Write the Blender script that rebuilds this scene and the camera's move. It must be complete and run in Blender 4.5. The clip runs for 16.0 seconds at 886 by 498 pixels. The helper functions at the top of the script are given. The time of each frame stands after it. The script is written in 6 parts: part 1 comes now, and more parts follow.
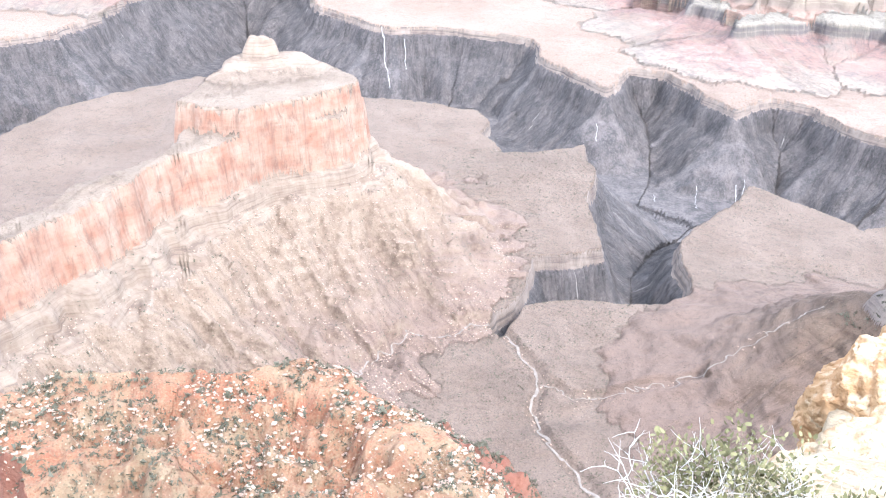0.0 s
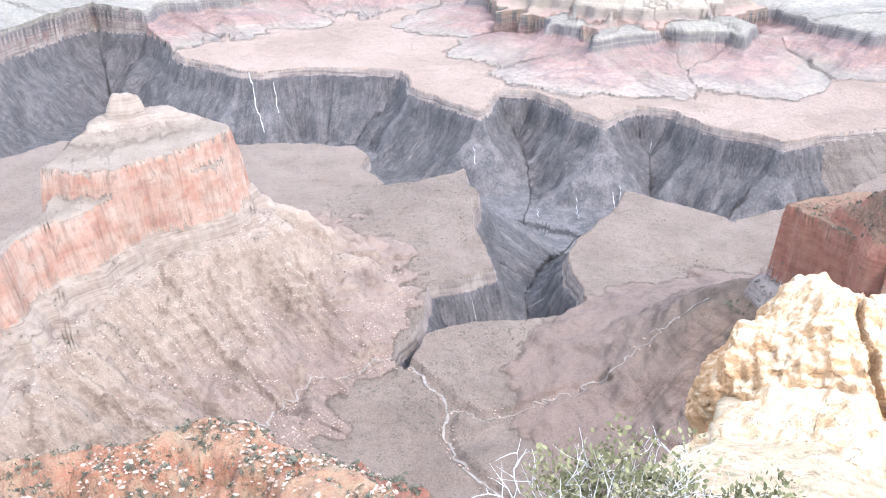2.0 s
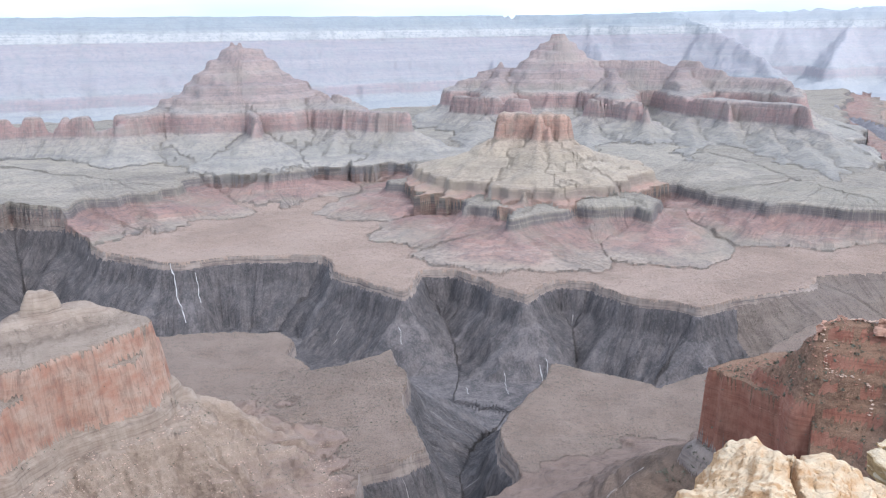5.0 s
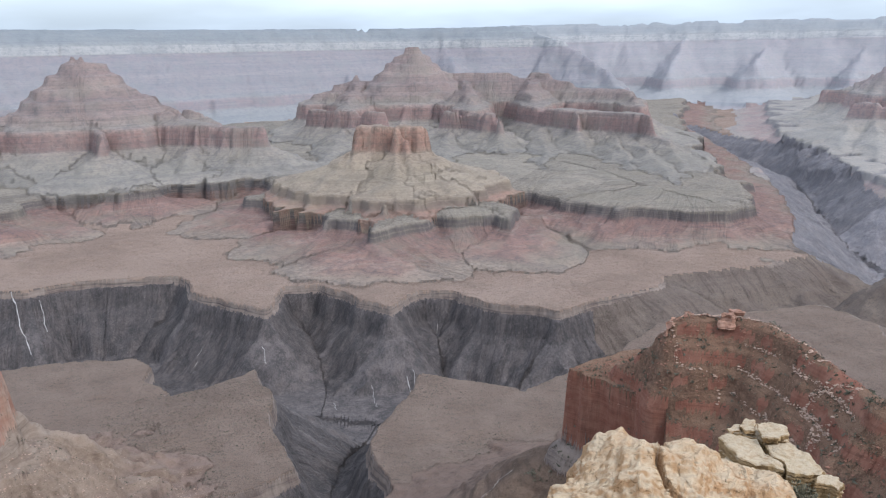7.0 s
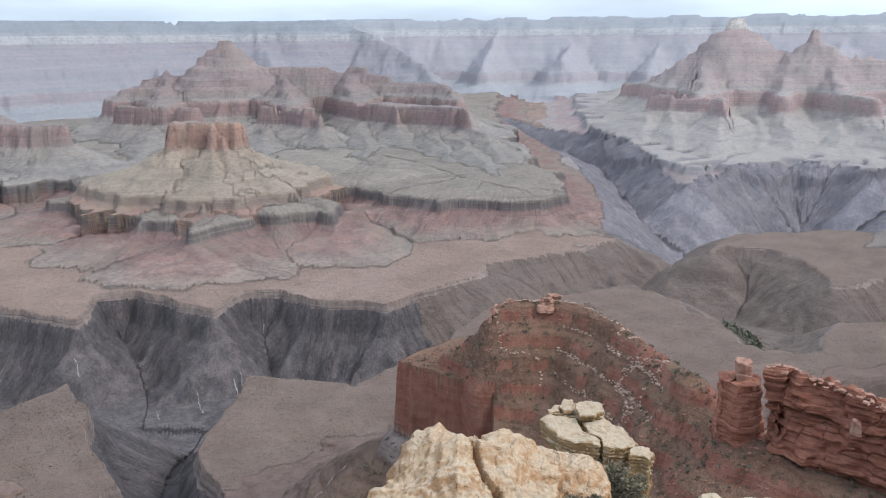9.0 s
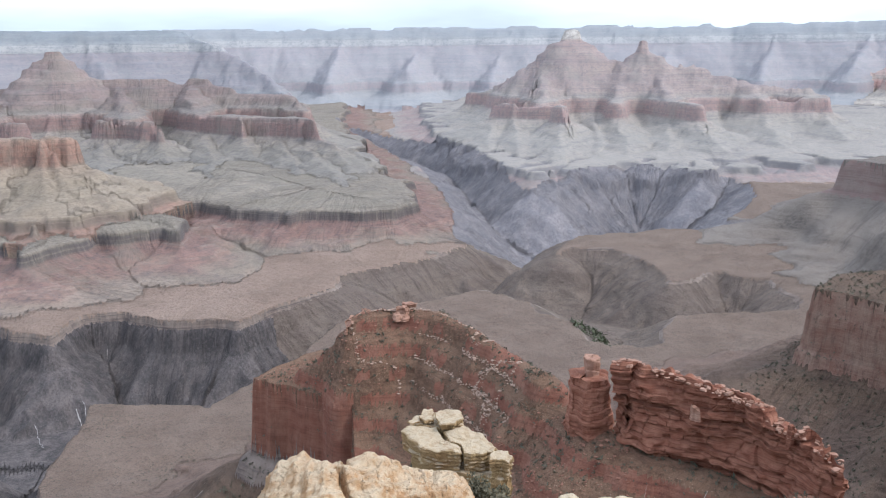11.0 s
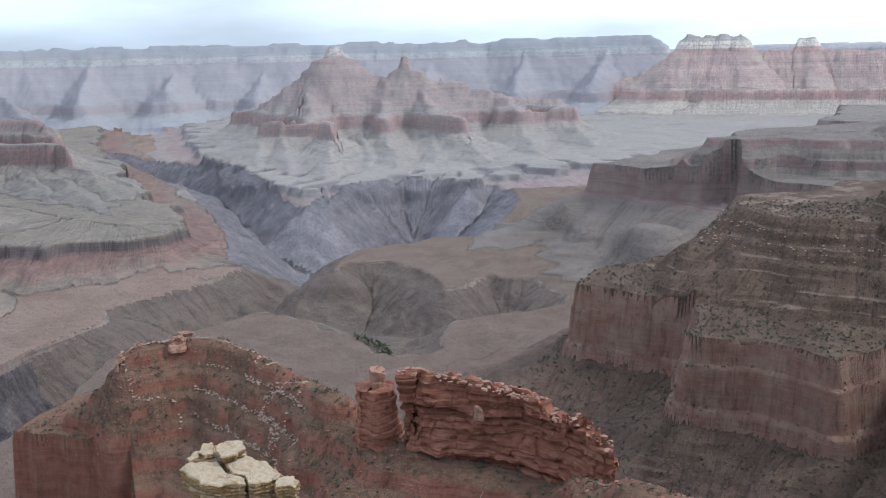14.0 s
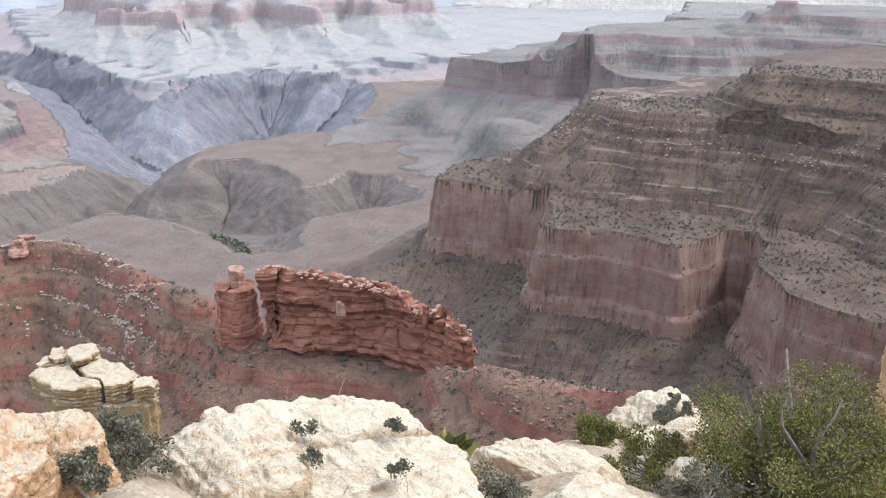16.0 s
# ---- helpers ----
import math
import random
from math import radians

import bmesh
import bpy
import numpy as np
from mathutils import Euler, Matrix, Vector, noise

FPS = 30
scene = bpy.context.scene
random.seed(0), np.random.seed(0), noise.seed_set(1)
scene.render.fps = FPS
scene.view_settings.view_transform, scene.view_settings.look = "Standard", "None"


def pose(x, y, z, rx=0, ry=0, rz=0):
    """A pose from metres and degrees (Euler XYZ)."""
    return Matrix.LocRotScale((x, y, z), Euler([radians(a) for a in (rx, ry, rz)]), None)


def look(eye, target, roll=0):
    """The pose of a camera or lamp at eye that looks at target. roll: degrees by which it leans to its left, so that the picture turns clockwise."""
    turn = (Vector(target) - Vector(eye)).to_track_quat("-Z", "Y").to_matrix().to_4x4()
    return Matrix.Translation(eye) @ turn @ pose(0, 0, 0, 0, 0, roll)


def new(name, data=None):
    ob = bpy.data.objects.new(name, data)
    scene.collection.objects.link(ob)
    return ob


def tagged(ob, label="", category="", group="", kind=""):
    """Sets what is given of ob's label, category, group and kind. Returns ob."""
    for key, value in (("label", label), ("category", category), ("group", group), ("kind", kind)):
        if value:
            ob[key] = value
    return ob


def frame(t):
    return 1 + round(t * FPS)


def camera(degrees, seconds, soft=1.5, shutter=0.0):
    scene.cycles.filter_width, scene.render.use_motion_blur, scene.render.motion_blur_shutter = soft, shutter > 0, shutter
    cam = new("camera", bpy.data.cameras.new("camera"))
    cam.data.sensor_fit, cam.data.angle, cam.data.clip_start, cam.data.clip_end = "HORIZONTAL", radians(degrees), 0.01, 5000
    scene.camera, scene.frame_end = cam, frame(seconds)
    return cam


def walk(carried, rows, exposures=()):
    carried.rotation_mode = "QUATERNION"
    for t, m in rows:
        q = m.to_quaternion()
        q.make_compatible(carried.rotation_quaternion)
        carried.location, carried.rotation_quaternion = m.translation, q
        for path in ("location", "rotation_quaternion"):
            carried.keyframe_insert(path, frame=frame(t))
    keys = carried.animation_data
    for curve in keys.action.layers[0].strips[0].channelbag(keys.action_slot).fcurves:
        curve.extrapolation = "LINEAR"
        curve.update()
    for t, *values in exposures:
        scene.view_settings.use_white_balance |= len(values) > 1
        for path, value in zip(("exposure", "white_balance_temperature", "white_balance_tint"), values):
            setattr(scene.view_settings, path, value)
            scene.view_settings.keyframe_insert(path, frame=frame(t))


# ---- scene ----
cam = camera(54, 16.0, soft=1.1)
PATH = [
    (0.0, pose(-0.215, -0.038, -0.024, 61.91, -3.13, -0.35)),
    (0.5, pose(-0.203, -0.035, -0.036, 60.05, -3.31, -2.40)),
    (1.0, pose(-0.170, 0.000, -0.065, 58.32, -2.62, -5.00)),
    (1.5, pose(-0.127, 0.033, -0.082, 60.47, -0.96, -7.90)),
    (2.0, pose(-0.109, 0.059, -0.090, 64.32, -0.20, -9.77)),
    (2.5, pose(-0.107, 0.061, -0.084, 67.31, 0.05, -9.97)),
    (3.0, pose(-0.110, 0.050, -0.070, 70.16, 0.81, -10.09)),
    (3.5, pose(-0.114, 0.038, -0.057, 72.24, 1.24, -10.36)),
    (4.0, pose(-0.112, 0.024, -0.043, 73.86, 1.43, -11.59)),
    (4.2, pose(-0.114, 0.018, -0.040, 74.48, 1.11, -12.68)),
    (6.3, pose(-0.241, 0.001, -0.060, 77.14, 1.13, -19.59)),
    (6.5, pose(-0.225, 0.019, -0.069, 77.19, 0.91, -21.15)),
    (7.0, pose(-0.161, 0.065, -0.098, 76.79, 0.96, -24.62)),
    (7.5, pose(-0.106, 0.090, -0.123, 76.57, -0.25, -24.80)),
    (8.0, pose(-0.066, 0.118, -0.124, 76.19, -0.58, -29.13)),
    (8.5, pose(-0.023, 0.159, -0.129, 76.36, 1.59, -35.06)),
    (8.7, pose(-0.002, 0.157, -0.126, 76.29, 1.24, -35.61)),
    (10.8, pose(-0.031, 0.153, -0.035, 76.92, 0.10, -45.03)),
    (11.0, pose(-0.034, 0.153, -0.027, 76.84, 0.59, -46.28)),
    (11.5, pose(-0.022, 0.132, -0.015, 76.97, 0.76, -48.05)),
    (12.0, pose(-0.007, 0.104, -0.009, 77.08, 1.24, -51.56)),
    (12.5, pose(-0.002, 0.089, -0.001, 77.27, 1.23, -53.97)),
    (13.0, pose(0.008, 0.069, 0.009, 77.84, 1.14, -56.18)),
    (13.5, pose(0.013, 0.051, 0.015, 77.59, 1.14, -58.71)),
    (14.0, pose(0.023, 0.035, 0.033, 77.64, 1.33, -61.39)),
    (14.5, pose(-0.004, 0.029, 0.014, 76.87, 0.98, -63.74)),
    (15.0, pose(-0.009, 0.008, 0.009, 75.42, 0.91, -66.94)),
    (15.5, pose(-0.009, 0.001, 0.003, 73.22, 0.49, -68.58)),
    (16.0, pose(0.002, -0.001, 0.000, 70.70, -0.26, -70.50)),
]

# exposure over time, stops
EXPO = [(t, e, 5480 if t < 1.7 else 5330 if t < 5 else 5650 if t < 12 else 5560 if t < 15.2 else 5470, 10) for t, e in ((0.0, 2.98), (0.5, 2.9), (1.0, 2.58), (1.5, 2.35), (2.0, 2.75), (2.5, 2.86), (3.0, 2.86), (3.5, 2.8), (4.0, 2.76),
        (4.2, 2.6), (6.3, 1.2), (7.0, 1.25), (8.0, 1.48), (8.7, 1.28), (10.8, 1.42), (13.0, 1.2), (14.5, 1.05), (15.0, 1.22), (15.5, 1.55), (16.0, 1.9))]
walk(cam, PATH, EXPO)

# ---- sky and sun: bright overcast ----
SUN_AZ, SUN_EL = 150.0, 48.0          # bearing clockwise from +y, height, degrees
world = bpy.data.worlds.new("world")
scene.world = world
world.use_nodes = True
wn, wl = world.node_tree.nodes, world.node_tree.links
wn.clear()
sky = wn.new("ShaderNodeTexSky")
sky.sky_type, sky.sun_disc = "NISHITA", False
sky.sun_elevation, sky.sun_rotation = radians(SUN_EL), radians(SUN_AZ)
sky.dust_density, sky.air_density = 4.0, 1.2
w_out, w_bg = wn.new("ShaderNodeOutputWorld"), wn.new("ShaderNodeBackground")
# a veil of cloud over the whole sky, thinner in soft bands
w_tc, w_map, w_noise = wn.new("ShaderNodeTexCoord"), wn.new("ShaderNodeMapping"), wn.new("ShaderNodeTexNoise")
w_map.inputs["Scale"].default_value = (1.6, 1.6, 7.0)
w_noise.inputs["Scale"].default_value, w_noise.inputs["Detail"].default_value = 1.3, 5.0
w_ramp, w_mix = wn.new("ShaderNodeValToRGB"), wn.new("ShaderNodeMixRGB")
w_ramp.color_ramp.elements[0].position, w_ramp.color_ramp.elements[1].position = 0.36, 0.6
w_ramp.color_ramp.elements[0].color, w_ramp.color_ramp.elements[1].color = (0.55, 0.55, 0.55, 1), (0.97, 0.97, 0.97, 1)
wl.new(w_tc.outputs["Generated"], w_map.inputs["Vector"])
wl.new(w_map.outputs["Vector"], w_noise.inputs["Vector"])
wl.new(w_noise.outputs["Fac"], w_ramp.inputs["Fac"])
wl.new(w_ramp.outputs["Color"], w_mix.inputs["Fac"])
# the cloud deck is bright towards the horizon and grey overhead
w_sep, w_deck = wn.new("ShaderNodeSeparateXYZ"), wn.new("ShaderNodeValToRGB")
wl.new(w_tc.outputs["Generated"], w_sep.inputs[0])
wl.new(w_sep.outputs["Z"], w_deck.inputs["Fac"])
w_deck.color_ramp.elements.new(0.14).color = (0.88, 0.93, 0.98, 1)
w_deck.color_ramp.elements[0].position, w_deck.color_ramp.elements[2].position = 0.03, 0.5
w_deck.color_ramp.elements[0].color, w_deck.color_ramp.elements[2].color = (0.42, 0.46, 0.49, 1), (0.56, 0.59, 0.64, 1)
w_scale = wn.new("ShaderNodeMixRGB")
w_scale.blend_type = "MULTIPLY"
w_scale.inputs["Fac"].default_value = 1.0
w_scale.inputs["Color2"].default_value = (9.6, 9.6, 9.6, 1)
wl.new(w_deck.outputs["Color"], w_scale.inputs["Color1"])
w_east, w_glow = wn.new("ShaderNodeMapRange"), wn.new("ShaderNodeMixRGB")
w_east.inputs["From Min"].default_value, w_east.inputs["From Max"].default_value = 0.75, 1.0
w_east.inputs["To Min"].default_value, w_east.inputs["To Max"].default_value = 1.0, 1.6
wl.new(w_sep.outputs["X"], w_east.inputs["Value"])
w_glow.blend_type = "MULTIPLY"
w_glow.inputs["Fac"].default_value = 1.0
wl.new(w_scale.outputs["Color"], w_glow.inputs["Color1"])
wl.new(w_east.outputs["Result"], w_glow.inputs["Color2"])
wl.new(w_glow.outputs["Color"], w_mix.inputs["Color2"])
wl.new(sky.outputs["Color"], w_mix.inputs["Color1"])
wl.new(w_mix.outputs["Color"], w_bg.inputs["Color"])
w_bg.inputs["Strength"].default_value = 0.1
wl.new(w_bg.outputs["Background"], w_out.inputs["Surface"])
sun_data = bpy.data.lights.new("sun", "SUN")
sun_data.energy, sun_data.angle, sun_data.color = 0.9, radians(14), (1.0, 0.93, 0.84)
sun_ob = new("sun", sun_data)
sa, se = radians(SUN_AZ), radians(SUN_EL)
sun_ob.matrix_world = look((0, 0, 500), (-math.sin(sa) * math.cos(se) * 100, -math.cos(sa) * math.cos(se) * 100, 500 - math.sin(se) * 100))


# ---- materials ----
class Mat:
    """A small node-material writer."""

    def __init__(self, name, rough=0.95):
        self.m = bpy.data.materials.new(name)
        self.m.use_nodes = True
        self.t = self.m.node_tree
        self.bsdf = self.t.nodes["Principled BSDF"]
        self.bsdf.inputs["Roughness"].default_value = rough
        self.bsdf.inputs["Specular IOR Level"].default_value = 0.15
        self.pos = self.t.nodes.new("ShaderNodeNewGeometry").outputs["Position"]

    def link(self, a, b):
        self.t.links.new(a, b)

    def vec(self, sx, sy, sz, src=None):
        n = self.t.nodes.new("ShaderNodeMapping")
        n.inputs["Scale"].default_value = (sx, sy, sz)
        self.link(src or self.pos, n.inputs["Vector"])
        return n.outputs["Vector"]

    def noise(self, vec, detail=4.0, rough=0.55, distort=0.0):
        n = self.t.nodes.new("ShaderNodeTexNoise")
        n.inputs["Scale"].default_value, n.inputs["Detail"].default_value = 1.0, detail
        n.inputs["Roughness"].default_value, n.inputs["Distortion"].default_value = rough, distort
        self.link(vec, n.inputs["Vector"])
        return n.outputs["Fac"]

    def voronoi(self, vec, feature="F1"):
        n = self.t.nodes.new("ShaderNodeTexVoronoi")
        n.feature = feature
        n.inputs["Scale"].default_value = 1.0
        self.link(vec, n.inputs["Vector"])
        return n.outputs["Distance"]

    def ramp(self, fac, stops):
        n = self.t.nodes.new("ShaderNodeValToRGB")
        el = n.color_ramp.elements
        while len(el) < len(stops):
            el.new(0.5)
        for e, (p, c) in zip(el, stops):
            e.position, e.color = p, (*c, 1) if len(c) == 3 else c
        self.link(fac, n.inputs["Fac"])
        return n.outputs["Color"]

    def fall(self, wave, detail=4.0, rough=0.6):
        """Noise drawn out down the slope."""
        n = self.t.nodes.new("ShaderNodeAttribute")
        n.attribute_name = "fall"
        return self.noise(self.vec(1 / wave, 1 / wave, 1 / wave, n.outputs["Vector"]), detail, rough)

    def height(self):
        n = self.t.nodes.new("ShaderNodeSeparateXYZ")
        self.link(self.pos, n.inputs[0])
        return n.outputs["Z"]

    def step(self, fac, a, b):
        n = self.t.nodes.new("ShaderNodeMapRange")
        n.inputs["From Min"].default_value, n.inputs["From Max"].default_value = a, b
        self.link(fac, n.inputs["Value"])
        return n.outputs["Result"]

    def mix(self, fac, a, b, mode="MIX"):
        n = self.t.nodes.new("ShaderNodeMixRGB")
        n.blend_type = mode
        for v, s in ((fac, "Fac"), (a, "Color1"), (b, "Color2")):
            if isinstance(v, (int, float)):
                n.inputs[s].default_value = v
            elif isinstance(v, tuple):
                n.inputs[s].default_value = (*v, 1)
            else:
                self.link(v, n.inputs[s])
        return n.outputs["Color"]

    def math(self, op, a, b):
        n = self.t.nodes.new("ShaderNodeMath")
        n.operation = op
        for v, i in ((a, 0), (b, 1)):
            if isinstance(v, (int, float)):
                n.inputs[i].default_value = v
            else:
                self.link(v, n.inputs[i])
        return n.outputs[0]

    def up(self):
        """How level the surface lies, 0 upright to 1 flat."""
        g = self.t.nodes.new("ShaderNodeNewGeometry")
        s = self.t.nodes.new("ShaderNodeSeparateXYZ")
        self.link(g.outputs["Normal"], s.inputs[0])
        return s.outputs["Z"]

    def bump(self, height, dist, strength=1.0, under=None):
        n = self.t.nodes.new("ShaderNodeBump")
        n.inputs["Distance"].default_value, n.inputs["Strength"].default_value = dist, strength
        self.link(height, n.inputs["Height"])
        if under:
            self.link(under, n.inputs["Normal"])
        return n.outputs["Normal"]

    def done(self, color, normal=None):
        self.link(color, self.bsdf.inputs["Base Color"])
        if normal:
            self.link(normal, self.bsdf.inputs["Normal"])
        return self.m


def cliff_mat(name, main, pale, dark, scale=1.0, bed=0.5, stain=0.6):
    """Upright cliff rock: level beds, upright stains and cracks. scale: metres of the finest grain."""
    m = Mat(name)
    beds = m.noise(m.vec(0.012 / scale, 0.012 / scale, 0.55 / scale), 5, 0.65)
    streak = m.noise(m.vec(0.2 / scale, 0.2 / scale, 0.05 / scale), 6, 0.75, 0.8)
    blot = m.noise(m.vec(0.06 / scale, 0.06 / scale, 0.09 / scale), 4, 0.6)
    col = m.mix(m.step(blot, 0.35, 0.68), main, pale)
    col = m.mix(m.math("MULTIPLY", m.step(streak, 0.5, 0.75), stain), col, dark)
    col = m.mix(m.math("MULTIPLY", m.step(beds, 0.5, 0.62), bed), col, pale)
    col = m.mix(m.math("MULTIPLY", m.step(beds, 0.47, 0.36), bed), col, dark)
    drip = m.fall(4.5 * scale, 5, 0.7)
    col = m.mix(m.math("MULTIPLY", m.step(drip, 0.5, 0.36), stain * 0.38), col, dark)
    col = m.mix(m.math("MULTIPLY", m.step(drip, 0.54, 0.66), stain * 0.32), col, pale)
    n1 = m.bump(drip, 3.0 * scale, 0.6, m.bump(streak, 1.3 * scale, 0.6))
    n2 = m.bump(beds, 1.0 * scale, 0.6, n1)
    n3 = m.bump(m.noise(m.vec(1.2 / scale, 1.2 / scale, 1.6 / scale), 4, 0.7), 0.7 * scale, 0.7, n2)
    return m.done(col, n3)


def slope_mat(name, main, pale, dark, scale=1.0, scrub=0.6, scrub_col=(0.06, 0.065, 0.04), rocks=0.3, grade=None, beds=0.35, hard=None, bare=0.6):
    """Debris slope or flat: mottled soil, dots of scrub, pale stones, small runnels."""
    m = Mat(name)
    big = m.noise(m.vec(0.02 / scale, 0.02 / scale, 0.05 / scale), 5, 0.6)
    mid = m.noise(m.vec(0.15 / scale, 0.15 / scale, 0.2 / scale), 5, 0.7)
    fine = m.noise(m.vec(0.9 / scale, 0.9 / scale, 0.9 / scale), 6, 0.75)
    col = m.mix(m.step(big, 0.36, 0.64), main, pale)
    tone_p, tone_d = m.mix(0.0, pale, pale), m.mix(0.0, dark, dark)
    if grade:
        # another bed lies below: (height where it begins, height where it is full, its colour)
        s = m.t.nodes.new("ShaderNodeSeparateXYZ")
        m.link(m.pos, s.inputs[0])
        h = m.math("ADD", s.outputs["Z"], m.math("MULTIPLY", m.math("SUBTRACT", big, 0.5), 40.0))
        low = m.step(h, grade[0], grade[1])
        col = m.mix(low, col, grade[2])
        tone_p, tone_d = m.mix(low, tone_p, tuple(c * 1.24 for c in grade[2])), m.mix(low, tone_d, tuple(c * 0.62 for c in grade[2]))
    col = m.mix(m.math("MULTIPLY", m.step(mid, 0.54, 0.6), 0.28), col, tone_d)
    col = m.mix(m.math("MULTIPLY", m.step(fine, 0.5, 0.6), 0.75), col, tone_p)
    col = m.mix(m.math("MULTIPLY", m.step(fine, 0.46, 0.38), 0.75), col, tone_d)
    rill = m.t.nodes.new("ShaderNodeTexNoise")
    rill.noise_type = "RIDGED_MULTIFRACTAL"
    rill.inputs["Scale"].default_value, rill.inputs["Detail"].default_value = 0.07 / scale, 6.0
    m.link(m.pos, rill.inputs["Vector"])
    rills = m.step(rill.outputs["Fac"], 0.5, 1.6)
    col = m.mix(m.math("MULTIPLY", m.step(rills, 0.45, 0.65), 0.35), col, tone_d)
    # runnels and tongues of debris down the slope
    run_a, run_b = m.fall(5.0 * scale, 5, 0.65), m.fall(1.6 * scale, 3, 0.6)
    sloping = m.step(m.up(), 0.985, 0.93)
    col = m.mix(m.math("MULTIPLY", m.math("MULTIPLY", m.step(run_a, 0.5, 0.64), sloping), 0.6), col, tone_p)
    col = m.mix(m.math("MULTIPLY", m.math("MULTIPLY", m.step(run_a, 0.48, 0.36), sloping), 0.6), col, tone_d)
    # level beds of rock, and bare rock where the slope is steep
    bedding = m.noise(m.vec(0.006 / scale, 0.006 / scale, 0.3 / scale), 4, 0.7)
    col = m.mix(m.math("MULTIPLY", m.step(bedding, 0.52, 0.6), beds), col, tone_p)
    col = m.mix(m.math("MULTIPLY", m.step(bedding, 0.46, 0.38), beds), col, tone_d)
    steep = m.math("MULTIPLY", m.step(m.up(), 0.72, 0.45), bare)
    col = m.mix(steep, col, m.mix(m.step(mid, 0.4, 0.62), tuple(c * 0.85 for c in dark), tuple(c * 1.1 for c in pale)))
    if hard:
        # thin beds of pale hard rock crop out along the slope: (spacing in height, share of it, colour)
        zz = m.math("ADD", m.height(), m.math("MULTIPLY", m.math("SUBTRACT", m.noise(m.vec(0.012, 0.012, 0.02), 3), 0.5), 5.0))
        layer = m.math("FRACT", m.math("MULTIPLY", zz, 1 / hard[0]), 0.0)
        crop = m.math("MULTIPLY", m.step(layer, hard[1], hard[1] * 0.4), m.step(m.noise(m.vec(0.03, 0.03, 0.12), 4, 0.7), 0.5, 0.58))
        col = m.mix(m.math("MULTIPLY", m.math("MULTIPLY", crop, m.step(zz, -156.0, -146.0)), 0.6), col, hard[2])
    dots = m.voronoi(m.vec(0.55 / scale, 0.55 / scale, 0.55 / scale))
    patch = m.step(mid, 0.42, 0.6)
    dot = m.math("MULTIPLY", m.math("MULTIPLY", m.step(dots, 0.34, 0.2), patch), scrub)
    col = m.mix(dot, col, scrub_col)
    stones = m.voronoi(m.vec(0.4 / scale, 0.4 / scale, 0.4 / scale))
    st = m.math("MULTIPLY", m.math("MULTIPLY", m.step(stones, 0.2, 0.12), m.step(big, 0.45, 0.62)), rocks)
    col = m.mix(st, col, tuple(min(1, c * 1.5 + 0.05) for c in pale))
    n1 = m.bump(mid, 3.2 * scale, 0.8)
    n2 = m.bump(fine, 0.8 * scale, 0.8, n1)
    n3 = m.bump(run_b, 1.2 * scale, 0.5, m.bump(run_a, 3.0 * scale, 0.7, m.bump(rills, -2.0 * scale, 0.5, n2)))
    return m.done(col, n3)


def gorge_mat(name, main, dark, vein, scale=1.0, rugged=1.0):
    """Dark schist with upright fins and pale veins."""
    m = Mat(name)
    fins = m.noise(m.vec(0.07 / scale, 0.07 / scale, 0.018 / scale), 6, 0.68)
    blot = m.noise(m.vec(0.03 / scale, 0.03 / scale, 0.03 / scale), 5, 0.65)
    thin = m.noise(m.vec(0.11 / scale, 0.11 / scale, 0.012 / scale), 3, 0.6, 0.6)
    ribs = m.noise(m.vec(0.3 / scale, 0.3 / scale, 0.09 / scale), 6, 0.7)
    col = m.mix(m.step(fins, 0.43, 0.57), dark, main)
    col = m.mix(m.math("MULTIPLY", m.step(ribs, 0.5, 0.4), 0.4), col, tuple(c * 0.7 for c in dark))
    col = m.mix(m.math("MULTIPLY", m.step(blot, 0.5, 0.6), 0.3), col, tuple(c * 1.3 for c in main))
    col = m.mix(m.math("MULTIPLY", m.step(fins, 0.56, 0.66), 0.35), col, tuple(c * 1.4 for c in main))
    chute, rib = m.fall(6.0 * scale, 5, 0.7), m.fall(2.2 * scale, 4, 0.65)
    col = m.mix(m.math("MULTIPLY", m.step(chute, 0.5, 0.36), 0.5 * rugged), col, tuple(c * 0.7 for c in dark))
    col = m.mix(m.math("MULTIPLY", m.step(rib, 0.54, 0.68), 0.4 * rugged), col, tuple(c * 1.45 for c in main))
    line = m.math("MULTIPLY", m.step(m.fall(3.2 * scale, 3, 0.6), 0.69, 0.74), m.step(blot, 0.48, 0.6))
    crag = m.noise(m.vec(0.35 / scale, 0.35 / scale, 0.22 / scale), 6, 0.8)
    col = m.mix(m.math("MULTIPLY", m.step(crag, 0.53, 0.66), 0.6 * rugged), col, tuple(c * 1.55 for c in main))
    col = m.mix(m.math("MULTIPLY", m.step(crag, 0.47, 0.36), 0.6 * rugged), col, tuple(c * 0.55 for c in dark))
    col = m.mix(m.math("MULTIPLY", line, 0.8), col, vein)
    n1 = m.bump(ribs, 2.0 * scale, 0.8, m.bump(rib, 3.0 * scale, 0.8, m.bump(chute, 8.0 * scale, 1.0)))
    n2 = m.bump(m.noise(m.vec(0.7 / scale, 0.7 / scale, 0.5 / scale), 4, 0.7), 0.8 * scale, 0.6, n1)
    return m.done(col, n2)


